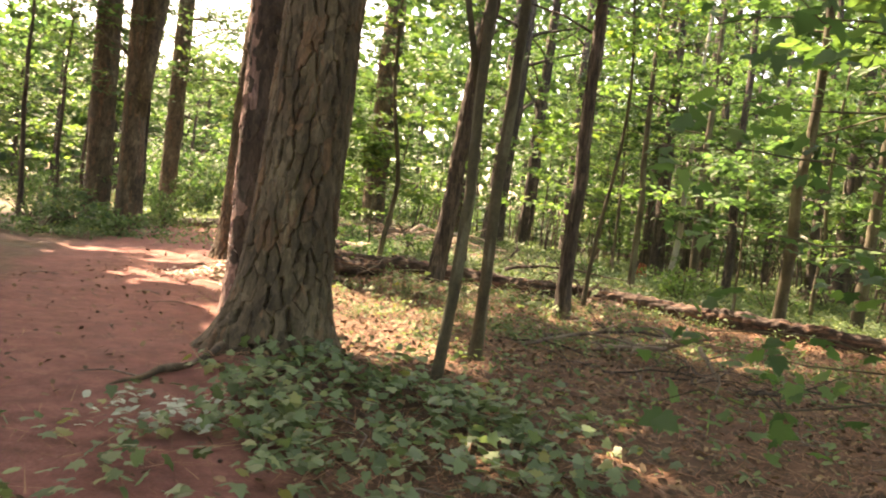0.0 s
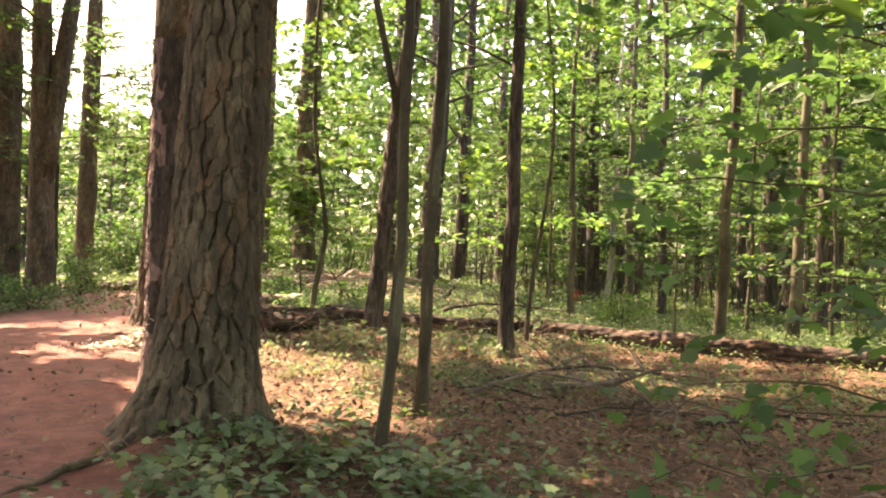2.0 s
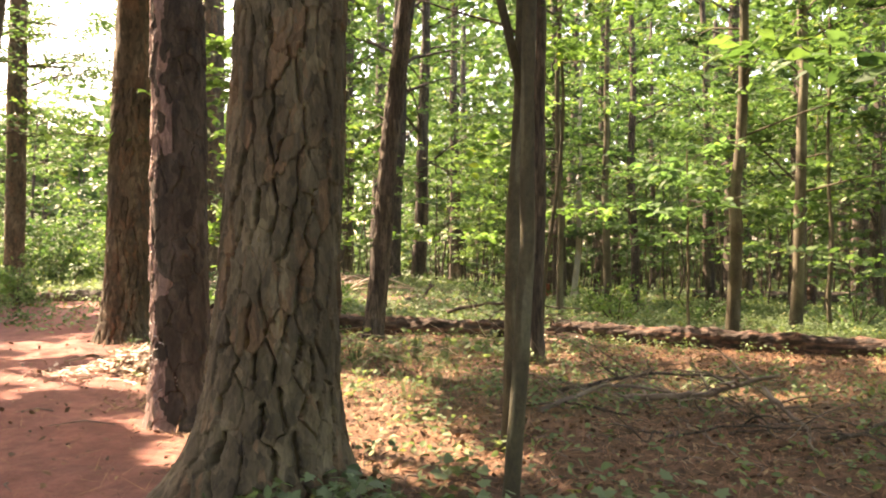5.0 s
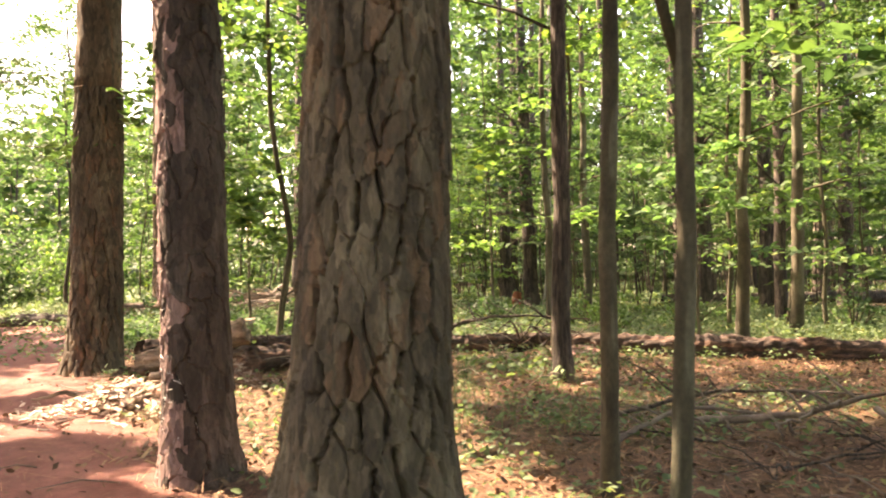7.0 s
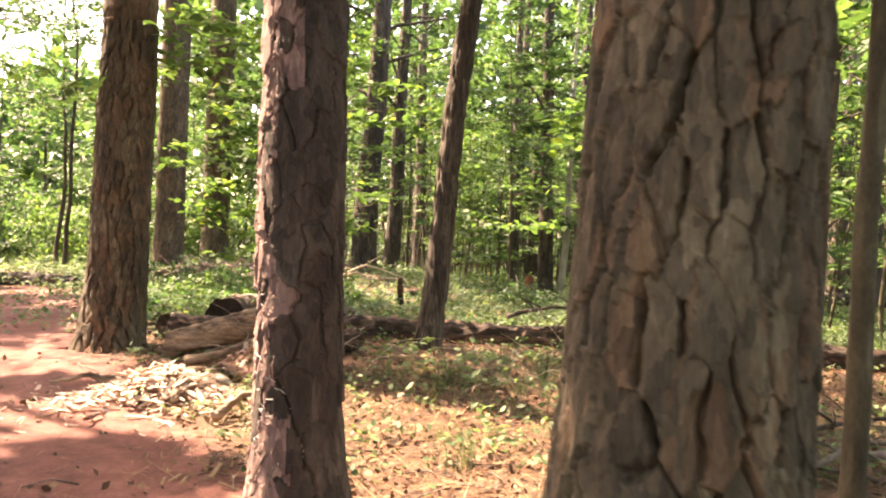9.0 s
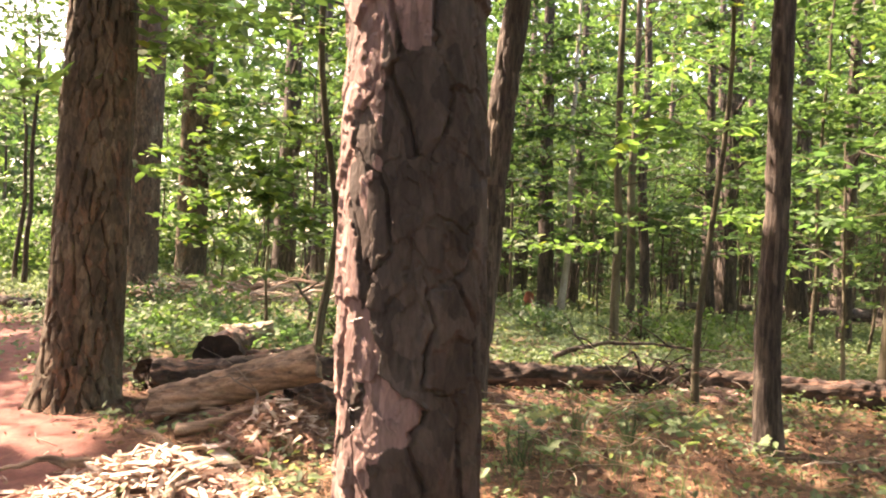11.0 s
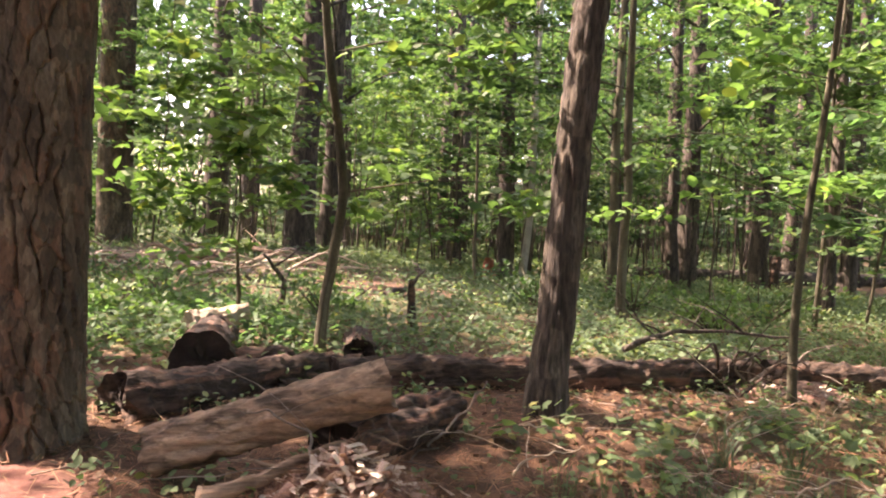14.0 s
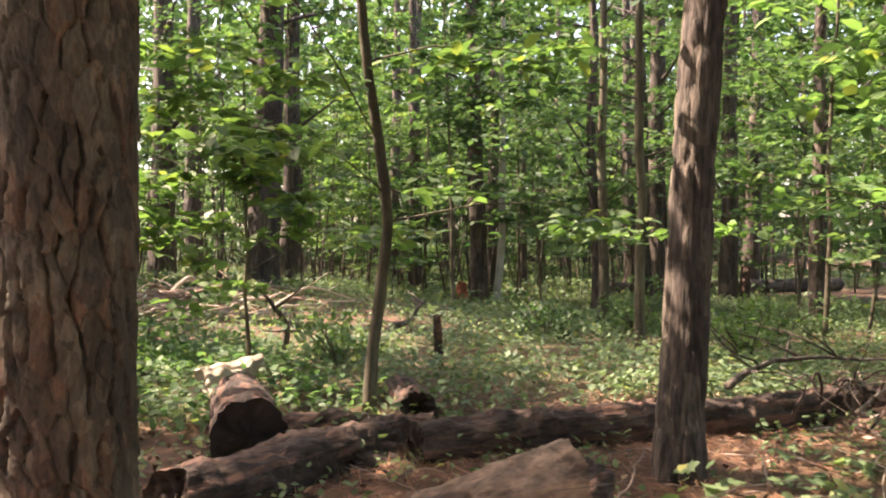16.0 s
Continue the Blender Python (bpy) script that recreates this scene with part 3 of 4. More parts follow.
# Trees deeper in the wood: x, y, trunk diameter, height, height of the lowest limbs.
DEEP = [(1.72, 25.9, 0.72, 15, 4.2), (4.18, 16.37, 0.14, 9, 2.0), (7.2, 25.2, 0.46, 14, 3.2), (5.68, 12.56, 0.19, 10, 2.6), (7.66, 13.84, 0.21, 10, 2.4),
        (9.9, 28.8, 0.38, 13, 2.4), (0.52, 31.8, 0.78, 15, 4), (2.28, 36, 0.66, 15, 4), (5.7, 35.2, 0.55, 14, 2.5), (7.8, 44, 0.6, 15, 2), (11.5, 39, 0.55, 14, 2), (12.4, 38.8, 0.6, 14, 2.5),
        (6.57, 19.86, 0.2, 10, 1.8), (13, 24.8, 0.6, 14, 3), (14.4, 23.4, 0.52, 13, 2.5), (18.7, 26.1, 0.6, 14, 2.5), (15.6, 21.5, 0.45, 13, 2.5), (11.7, 23.8, 0.34, 12, 2),
        (8.2, 30.7, 0.45, 13, 2.4), (2.94, 27.8, 0.5, 14, 3), (13.9, 32.6, 0.27, 12, 2), (27.9, 36.2, 0.6, 14, 2), (23.8, 37, 0.6, 14, 2), (8.3, 22.0, 0.27, 12, 2), (16.2, 29.2, 0.5, 13, 2.4),
        (10.9, 18.3, 0.3, 12, 2), (33, 30, 0.8, 14, 2), (20.3, 38, 0.5, 14, 2)]
for k, (tx, ty, td, th, tl) in enumerate(DEEP):
    slim = td < 0.25
    forest_tree("sapling" if slim else "forest_tree", tx, ty, td, ["straight dark tree trunk among leafy saplings", "tall grey-barked tree deep in the wood", "dark trunk standing in green undergrowth"][k % 3] if not slim else "slender young tree with layered green leaves",
                (RNG.normal(0, 0.012), 0), th, 12 if slim else 14, tl, 2.2 if slim else 3.2, 130, 0.12 if ty < 20 else 0.17, bark=SMOOTH_BARK if slim else GREY_BARK, style="smooth" if slim else "furrowed",
                seed=60 + k, around=18 if slim else 26, along=60, taper=0.4, group="young trees" if slim else "forest trees", bend=0.03)
forest_tree("birch_tree", 7.55, 25.0, 0.2, "pale slender trunk beside a dark tree", (0.01, 0), 12, 8, 4, 2, 80, 0.16, bark=PALE_BARK, style="smooth", seed=99)

# ---- filling trees, copied from a few kinds ----
TAKEN = [(-1, 5.5), (-1.8, 7.4), (-3.2, 12.2), (0, 11.8), (0, 5.2), (0.4, 6.4), (1.7, 10), (-1, 13.8)] + [(a, b) for a, b, *_ in DEEP]


def free_place(x, y, room):
    bearing = math.degrees(math.atan2(x + 1.0, max(0.1, y - 2)))
    if y > 0 and -40 < bearing < -9 and y > 11:
        return False
    if y > 26 and 1.0 < math.degrees(math.atan2(x + 3.0, y - 7.5)) < (9.0 if room > 2 else 8.0):
        return False
    return abs(x - float(path_x(y))) > 2.2 and all(math.hypot(x - a, y - b) > room for a, b in TAKEN)


KINDS = []
for k in range(6):
    KINDS.append(forest_tree("sapling", [9.5, 12.2, 10.3, 13.0, 16.0, 6.0][k], [16.4, 17.0, 21.0, 20.2, 25.5, 29.5][k], RNG.uniform(0.05, 0.1), "thin understory sapling with tiers of bright green leaves", (RNG.normal(0, 0.02), 0),
                             RNG.uniform(5.5, 8.5), 13, [0.6, 1.1, 1.5, 2.0, 2.5, 0.8][k], 2.4, [160, 120, 180, 100, 150, 190][k], 0.175, bark=SMOOTH_BARK, style="smooth", seed=120 + k, around=8, along=24, group="understory saplings", bend=0.05, flare=0.1))
    TAKEN.append(tuple(KINDS[-1].location[:2]))
count = 0
while count < 84:
    x, y = RNG.uniform(-6, 34), RNG.uniform(13.5, 46)
    if x > 0.95 * y + 1 or not free_place(x, y, 1.3) or (y < 21 and x < 5.5) or (y < 24 and RNG.uniform() < 0.4):
        continue
    m = pose(*at_ground(x, y, 0.05), 0, 0, RNG.uniform(0, 360))
    copy_thing(KINDS[int(RNG.integers(6))], m)
    TAKEN.append((x, y))
    count += 1
TALL = []
for k in range(4):
    TALL.append(forest_tree("forest_tree", [17, 22, 5, 30][k], [44, 31, 52, 48][k], RNG.uniform(0.25, 0.5), "distant tree in full summer leaf", (0, 0), RNG.uniform(13, 16), 18, 3.4, 4.2, 66, 0.4, seed=140 + k, around=14, along=30, group="distant trees", flare=0.2))
    TAKEN.append(tuple(TALL[-1].location[:2]))
count = 0
while count < 62:
    x, y = RNG.uniform(-8, 60), RNG.uniform(30, 75)
    if x > 1.0 * y or not free_place(x, y, 2.2) or math.degrees(math.atan2(x + 1, y)) < -2:
        continue
    copy_thing(TALL[int(RNG.integers(4))], pose(*at_ground(x, y, 0.05), 0, 0, RNG.uniform(0, 360)))
    TAKEN.append((x, y))
    count += 1
# The wood behind and beside the walk: unseen trees, added to dim the skylight.
for x, y in ((-6, -6), (3, -7), (8, -3), (-11, 2), (12, 5), (-14, 9), (-4, -14), (6, -15), (-16, -5), (16, 12), (14, -8), (-13, 14), (1, -4), (5, -1.5), (9, 2), (-3, -5), (-9, -3), (-12, -2), (2, -11), (11, -13), (-9, -11), (7.5, 7), (10, 9), (6, 3), (-7, -18), (0, -19), (18, -2), (20, 6)):
    copy_thing(TALL[int(RNG.integers(4))], pose(*at_ground(x, y, 0.05), 0, 0, RNG.uniform(0, 360)))


# High crowns that shade the path: tall slim pines added off the path, out of view.
def shade_pine(x, y, tall=16.0, reach=4.4, count=32):
    tree = thing("pine_tree", at_ground(x, y, 0.1), "unseen tall slim pine, added to shade the path", "tree", "tall slim pines")
    axis = trunk_axis(tall, (0, 0), 0.03)
    v, f, tone = barked(axis, np.linspace(0.2, 0.05, len(axis)), 30, 80, "furrowed", int(x * 7 + y), 0.3)
    link_mesh("trunk", v, f, PINE_BARK, tree, attrs={"plate": tone})
    needle_crown(tree, axis, min(8.0, tall * 0.62), tall, count, reach, 75, 0.42)
    return tree


RNG = np.random.default_rng(19)
first_shade = shade_pine(-11.5, 7.5)
for x, y in ((-13.5, 12.5), (-9.6, 9.8), (-15.5, 17.5), (-14.2, 22.2), (-8.2, 5.0), (-18, 14), (-7.0, 1.5), (-16, 26)):
    copy_thing(first_shade, pose(*at_ground(x, y, 0.1), 0, 0, RNG.uniform(0, 360)))


shade_pine(-9.8, 15.6, 13.0, 1.6, 5)
low_shade = shade_pine(-8.7, 11.7, 9.5, 1.9, 44)
for x, y, turn in ((-8.0, 10.0, 40), (-7.4, 8.4, 150), (-9.9, 13.4, 250)):
    copy_thing(low_shade, pose(*at_ground(x, y, 0.1), 0, 0, turn))
second_shade = shade_pine(-6.9, 9.2, 15.0, 2.5, 34)
for x, y in ((-7.6, 5.6), (-5.6, 7.2), (-10.5, 6.0)):
    copy_thing(second_shade, pose(*at_ground(x, y, 0.1), 0, 0, RNG.uniform(0, 360)))


# Leafy branches low on the trunks beside the path.
for x, y, lo in ((-7.9, 20.2, 2.6), (-9.6, 17.4, 2.2), (-9.0, 25.5, 3.0), (-6.6, 27.0, 3.0), (-11, 23.5, 2.5), (-10.4, 20.4, 2.4), (-6.0, 24.8, 3.2)):
    forest_tree("young_tree", x, y, 0.12, "young tree with dark leafy branches against the sky", (RNG.normal(0, 0.03), 0), 8.5, 14, lo, 2.8, 170, 0.13, bark=GREY_BARK, style="smooth", seed=int(170 + x), around=12, along=30, group="young trees")
for k in range(24):
    a = radians(RNG.uniform(-36, -8))
    d = RNG.uniform(48, 70)
    copy_thing(TALL[k % 4], pose(-1 + d * math.sin(a), d * math.cos(a), -2.0 - RNG.uniform(0, 3), 0, 0, RNG.uniform(0, 360)))


# ---- shrubs ----
def shrub(x, y, tall, spread, label, count=1500, size=0.09, leaf=None):
    bush = thing("shrub", at_ground(x, y, 0.03), label, "shrub", "shrubs at the wood's edge")
    pts = []
    for k in range(10):
        p = limb_points((0, 0, 0), RNG.uniform(0, 6.28), RNG.uniform(0.6, 2.2), 1.0, 0.1, 6)
        p = p / max(p[-1, 2], 0.3) * tall * RNG.uniform(0.5, 1.0)
        p[:, :2] *= spread / max(0.5, tall)
        v, f = tube(p, np.linspace(0.018, 0.005, 6), 5)
        link_mesh("stem", v, f, SMOOTH_BARK, bush)
        pts.append(spray(p, count // 10, spread * 0.55, tall * 0.13))
    pts = np.concatenate(pts)
    pts[:, 2] = np.maximum(pts[:, 2], 0.05)
    v, f = leaves(pts, size, "rhomb", 0.6)
    link_mesh("crown", v, f, leaf or LEAF, bush)
    return bush


for x, y, tall, spread in ((-7.9, 16.6, 0.9, 0.9), (-8.8, 17.8, 1.3, 1.0), (-7.0, 19.4, 1.0, 0.9), (-9.8, 18.4, 1.2, 1.1), (-6.3, 15.1, 0.6, 0.7), (-10.5, 20.5, 1.6, 1.2), (-7.9, 21.5, 1.3, 1.0), (-7.4, 14.2, 0.7, 0.8)):
    shrub(x, y, tall, spread, "dark green leafy shrub at the foot of pines", 900)
for k in range(16):
    x = -12.5 + 0.72 * k + RNG.normal(0, 0.4)
    shrub(x, RNG.uniform(28, 35) + 0.15 * abs(x), RNG.uniform(1.6, 3.8), RNG.uniform(1.3, 2.2), "sunlit bright green shrub at the meadow's edge", 1500, 0.15)
for x, y, tall, spread in ((4.9, 15.2, 0.8, 0.7), (3.3, 17.3, 0.7, 0.7), (7.4, 16.8, 0.9, 0.8), (-2.0, 17.9, 0.6, 0.9), (-2.7, 16.8, 0.5, 0.8), (-2.9, 19.6, 0.6, 0.9), (5.9, 18.2, 0.9, 0.8), (-0.3, 16.2, 0.6, 0.6), (9.2, 14.2, 1.0, 0.8)):
    shrub(x, y, tall, spread, "low bright green shrub in the undergrowth", 700, 0.085, LEAF)


# ---- thin bare stems deep in the wood ----
def thicket():
    stems = []
    while len(stems) < 240:
        x, y = RNG.uniform(-3, 34), RNG.uniform(23, 44)
        if x > 0.95 * y or math.degrees(math.atan2(x + 1.0, y - 2)) < -1:
            continue
        tall, lean = RNG.uniform(1.6, 5.0), RNG.normal(0, 0.08, 2)
        t = np.linspace(0, 1, 5)
        p = np.stack([x + lean[0] * t * tall + 0.08 * np.sin(t * 5 + x), y + lean[1] * t * tall, float(height(x, y)) - 0.05 + t * tall], -1)
        stems.append(tube(p, np.linspace(1.0, 0.4, 5) * RNG.uniform(0.015, 0.045), 5))
    v, f = joined(stems)
    tagged(link_mesh("thicket", v, f, GREY_BARK), "thin dark bare stems crowded under the trees", "thicket", kind="stuff")


thicket()


# ---- far woods ----
def far_woods():
    n = 66000
    a = np.radians(RNG.uniform(-75, 75, n))
    d = RNG.uniform(78, 110, n)
    low = np.degrees(a) < -5
    top = np.where(low, 15 + 7 * value_noise(np.degrees(a) * 0.25, a * 0 + 3.0), 38)
    z = RNG.uniform(0, 1, n) ** 0.9 * top
    p = np.stack([np.sin(a) * d, np.cos(a) * d, z], -1)
    v, f = leaves(p, 1.35, "rhomb", 0.8)
    tagged(link_mesh("far_woods", v, f, LEAF), "hazy green distant woodland", "woods", kind="stuff")
    n = 14000
    a = RNG.uniform(0, 6.28, n)
    d = RNG.uniform(45, 60, n)
    p = np.stack([np.sin(a) * d, np.cos(a) * d, RNG.uniform(0, 14, n)], -1)
    p = p[(p[:, 1] < 10)]
    v, f = leaves(p, 1.5, "rhomb", 0.8)
    tagged(link_mesh("surrounding_woods", v, f, LEAF), "green woodland all around the clearing", "woods", kind="stuff")


far_woods()


# ---- logs ----
HEAP_WOOD = bark_material("reddish_debris", (0.1, 0.05, 0.038), (0.22, 0.12, 0.092), (0.36, 0.23, 0.18), (0.4, 0.25, 0.2), (1, 1, 1), furrow=(22, (0.5, 0.9, 1)))
RED_ROT = bark_material("red_rot", (0.16, 0.045, 0.025), (0.34, 0.1, 0.06), (0.5, 0.2, 0.13), (0.4, 0.14, 0.08), (1, 1, 0.5))


def log(name, a, b, r0, r1, label, bark=None, seed=0, around=44, along=110, rough=0.12, end=None, hollow=False, category="log", sag=0.0):
    """A lying log from a to b, with ragged surface and end faces."""
    a, b = np.array(a, float), np.array(b, float)
    ob = thing(name, a, label, category)
    t = np.linspace(0, 1, 12)
    pts = (b - a)[None] * t[:, None]
    pts[:, 2] -= sag * np.sin(np.pi * t)
    v, f, tone = barked(pts, np.linspace(r0, r1, 12), around, along, "furrowed", seed)
    ring = v[:-2].reshape(along, around, 3)
    ct = np.linspace(0, 1, along)
    centre = np.stack([np.interp(ct, t, pts[:, k]) for k in range(3)], -1)[:, None]
    th = np.arange(around)[None] / around
    span = float(np.linalg.norm(b - a))
    k = 1 + rough * 1.6 * value_noise(th * 6, ct[:, None] * span * 1.8, 6, seed + 3) + rough * value_noise(th * 14, ct[:, None] * span * 14, 14, seed + 4) - 0.6 * rough * step01(0.1, 0.3, value_noise(th * 5, ct[:, None] * span * 2.5, 5, seed + 5))
    ring = centre + (ring - centre) * k[..., None]
    d = (b - a) / np.linalg.norm(b - a)
    for row, sign in ((0, -1), (-1, 1)):
        ring[row] += d * (sign * 0.5 * r0 * value_noise(th[0] * 9, th[0] * 0 + 2.0 + row, 9, seed + 8))[:, None]
    v[:-2] = ring.reshape(-1, 3)
    link_mesh("body", v, f[: len(f) - 2 * around], bark or ROTTEN_WOOD, ob, attrs={"plate": tone})
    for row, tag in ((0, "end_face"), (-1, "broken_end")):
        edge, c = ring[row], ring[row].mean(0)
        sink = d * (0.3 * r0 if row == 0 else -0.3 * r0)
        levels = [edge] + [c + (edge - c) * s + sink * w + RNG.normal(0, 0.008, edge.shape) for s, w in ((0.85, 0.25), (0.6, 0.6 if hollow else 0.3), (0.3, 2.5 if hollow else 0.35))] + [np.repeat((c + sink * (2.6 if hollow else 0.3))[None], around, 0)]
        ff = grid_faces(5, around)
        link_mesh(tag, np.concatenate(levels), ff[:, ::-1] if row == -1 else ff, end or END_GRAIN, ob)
    return ob


def stick(name, pts, r, label, mat=None, twigs=0, category="branch", seed=0, taper=0.3):
    """A dead branch with side twigs, lying on the ground."""
    pts = np.array(pts, float)
    ob = thing(name, pts[0], label, category)
    local = pts - pts[0]
    t = np.linspace(0, 1, len(pts))
    tt = np.linspace(0, 1, 16)
    fine = np.stack([np.interp(tt, t, local[:, k]) for k in range(3)], -1) + np.concatenate([[[0, 0, 0]], np.cumsum(RNG.normal(0, 0.012, (15, 3)), 0)])
    v, f, tone = barked(fine, np.linspace(r, r * taper, 16), 8, 32, "smooth", seed)
    stem = link_mesh("stem", v, f, mat or DRY_STICK, ob, attrs={"plate": tone})
    for k in range(twigs):
        i = int(RNG.integers(3, 15))
        p = limb_points(fine[i], RNG.uniform(0, 6.28), RNG.uniform(-0.1, 0.9), RNG.uniform(0.2, 0.7), 0.2, 6, 0.15)
        v, f = tube(p, np.linspace(r * 0.35, 0.002, 6), 5)
        link_mesh("twig", v, f, mat or DRY_STICK, stem)
    return ob


def gz(x, y, up):
    return (x, y, float(height(x, y)) + up)


log("fallen_log", gz(-1.25, 12.75, 0.06), gz(2.5, 12.3, 0.1), 0.165, 0.18, "long dark rotten log lying across the forest floor", seed=201, along=200, rough=0.2)
log("fallen_log", gz(2.62, 12.27, 0.1), gz(7.4, 10.0, 0.06), 0.19, 0.16, "reddish splintered rotten log lying across the forest floor", seed=203, along=200, rough=0.24, bark=ROTTEN_WOOD)
log("broken_log", (-2.62, 11.28, float(height(-2.62, 11.28)) + 0.15), (-1.53, 10.87, 0.68), 0.128, 0.138, "pale debarked log with a broken end, propped on debris", BARE_WOOD, 205, rough=0.13, end=BARE_WOOD)
log("rotten_chunk", gz(-1.7, 11.15, 0.1), gz(-0.85, 11.6, 0.12), 0.19, 0.14, "dark crumbling chunk of rotten wood under a log", seed=207, rough=0.45)
log("rotten_log", gz(-2.72, 12.35, 0.06), gz(-1.15, 13.15, 0.05), 0.235, 0.17, "dark flattened rotten log covered in debris", seed=209, rough=0.22, end=ROTTEN_WOOD)
log("sawn_log", gz(-2.12, 13.25, 0.13), gz(-1.86, 14.5, 0.1), 0.24, 0.23, "dark sawn log end facing the path", ROTTEN_WOOD, 211, rough=0.08)
log("hollow_log", gz(-0.76, 13.6, 0.06), gz(-0.5, 14.4, 0.06), 0.16, 0.15, "short hollow log with reddish bark beside a sapling", ROTTEN_WOOD, 213, hollow=True, rough=0.1)
log("rotten_log", gz(-1.9, 13.55, 0.05), gz(-0.9, 13.1, 0.08), 0.12, 0.1, "small rotten log half buried in litter", seed=215, rough=0.4)
log("wood_slab", gz(-2.0, 15.1, 0.14), gz(-1.4, 15.5, 0.2), 0.16, 0.1, "pale sunlit slab of split wood in green plants", BLEACHED_WOOD, 217, rough=0.3, end=BLEACHED_WOOD)
log("fallen_log", gz(-4.6, 20.6, 0.2), gz(-0.9, 21.6, 0.26), 0.13, 0.1, "pale bare log lying in a brush pile", BARE_WOOD, 219, end=BARE_WOOD)
log("fallen_log", gz(12.5, 26.5, 0.2), gz(22, 25.0, 0.2), 0.26, 0.22, "long mossy dark log deep in the wood", GREY_BARK, 221)
log("path_root", gz(-7.9, 22.6, 0.02), gz(-4.9, 19.9, 0.06), 0.11, 0.16, "thick bare root crossing the footpath", GREY_BARK, 223, rough=0.3, category="root", sag=-0.08)

# Dead branches beside the saplings.
stick("dead_branch", [gz(1.7, 7.75, 0.03), gz(2.05, 7.1, 0.12), gz(2.33, 6.5, 0.3)], 0.036, "pale barkless fallen branch on the litter", DRY_STICK, 5, seed=301)
stick("dead_branch", [gz(0.9, 7.3, 0.03), gz(1.25, 7.42, 0.13), gz(1.6, 7.5, 0.17), gz(2.35, 7.2, 0.1)], 0.024, "thin arched dead branch on the forest floor", DRY_STICK, 8, seed=302)
stick("dead_branch", [gz(1.2, 8.1, 0.03), gz(2.2, 8.0, 0.16), gz(3.3, 7.7, 0.1)], 0.02, "thin dark dead branch with side twigs", GREY_BARK, 8, seed=303)
stick("dead_branch", [gz(2.33, 6.55, 0.3), gz(2.35, 6.2, 0.18), gz(2.25, 5.85, 0.02)], 0.02, "crooked dead branch leaning on others", DRY_STICK, 6, seed=304)
stick("dead_branch", [gz(2.5, 6.1, 0.02), gz(3.2, 6.4, 0.05), gz(4.1, 6.3, 0.03)], 0.02, "dark dead stick lying on the litter", GREY_BARK, 4, seed=305)
for k in range(14):
    x, y = RNG.uniform(1.2, 2.7), RNG.uniform(6.2, 7.8)
    a = RNG.uniform(0, 6.28)
    ln = RNG.uniform(0.5, 1.2)
    stick("dead_branch", [gz(x, y, 0.02), gz(x + ln * 0.5 * math.cos(a), y + ln * 0.5 * math.sin(a), RNG.uniform(0.06, 0.22)), gz(x + ln * math.cos(a), y + ln * math.sin(a), RNG.uniform(0.02, 0.15))], RNG.uniform(0.007, 0.014), "thin dry twig in a heap of fallen branches", [DRY_STICK, GREY_BARK][k % 2], 3, seed=310 + k)
stick("dead_branch", [gz(-2.45, 10.75, 0.1), gz(-2.1, 10.7, 0.2), gz(-1.5, 10.9, 0.3)], 0.045, "short pale stub of branch beside a broken log", BARE_WOOD, 2, seed=330)
stick("dead_branch", [gz(-2.0, 10.6, 0.12), gz(-1.9, 10.75, 0.3), gz(-2.2, 10.9, 0.42)], 0.009, "thin pale twig sticking out of a chip heap", DRY_STICK, 3, seed=331)
stick("dead_branch", [gz(-1.15, 11.2, 0.05), gz(-0.95, 11.3, 0.2), gz(-0.75, 11.4, 0.42)], 0.011, "thin pale stick leaning up from the litter", DRY_STICK, 1, seed=332)
stick("dead_branch", [gz(1.2, 18.2, 0.03), gz(1.6, 18.4, 0.14), gz(1.85, 18.55, 0.42)], 0.06, "dark crooked snag in low green plants", GREY_BARK, 4, seed=333)
stick("dead_branch", [gz(-0.75, 16.9, 0.02), gz(-0.7, 16.8, 0.4), gz(-0.9, 16.8, 0.75)], 0.05, "dark broken upright snag in undergrowth", GREY_BARK, 5, seed=334)
stick("dead_branch", [gz(1.1, 12.35, 0.34), gz(1.8, 12.5, 0.42), gz(3.0, 12.3, 0.4)], 0.03, "dark dead branch lying on a log", GREY_BARK, 7, seed=335)
for k in range(16):
    x, y, a = RNG.normal(2.3, 0.35), RNG.normal(12.2, 0.2), RNG.uniform(0, 6.28)
    stick("dead_branch", [gz(x, y, 0.1), gz(x + 0.3 * math.cos(a), y + 0.2 * math.sin(a), 0.35), gz(x + 0.7 * math.cos(a), y + 0.4 * math.sin(a), RNG.uniform(0.1, 0.5))], RNG.uniform(0.008, 0.02), "dry broken stick heaped against a log", [DRY_STICK, ROTTEN_WOOD][k % 2], 1, seed=340 + k)
for k in range(56):
    x, y, a = RNG.uniform(-3.9, 0.0), RNG.uniform(20.0, 22.4), RNG.normal(0, 0.6)
    ln = RNG.uniform(0.8, 2.2)
    stick("dead_branch", [gz(x, y, 0.05), gz(x + ln * 0.5 * math.cos(a), y + ln * 0.5 * math.sin(a), RNG.uniform(0.12, 0.5)), gz(x + ln * math.cos(a), y + ln * math.sin(a), RNG.uniform(0.05, 0.35))], RNG.uniform(0.015, 0.05), "grey dead branch in a brush pile", [DRY_STICK, BARE_WOOD, BLEACHED_WOOD][k % 3], 2, seed=360 + k)
log("broken_stump", gz(14.6, 23.0, -0.05), gz(14.62, 23.0, 1.0), 0.2, 0.14, "reddish broken stump standing far back in the wood", ROTTEN_WOOD, 231, 30, 40, 0.3, HEAP_WOOD, category="stump")
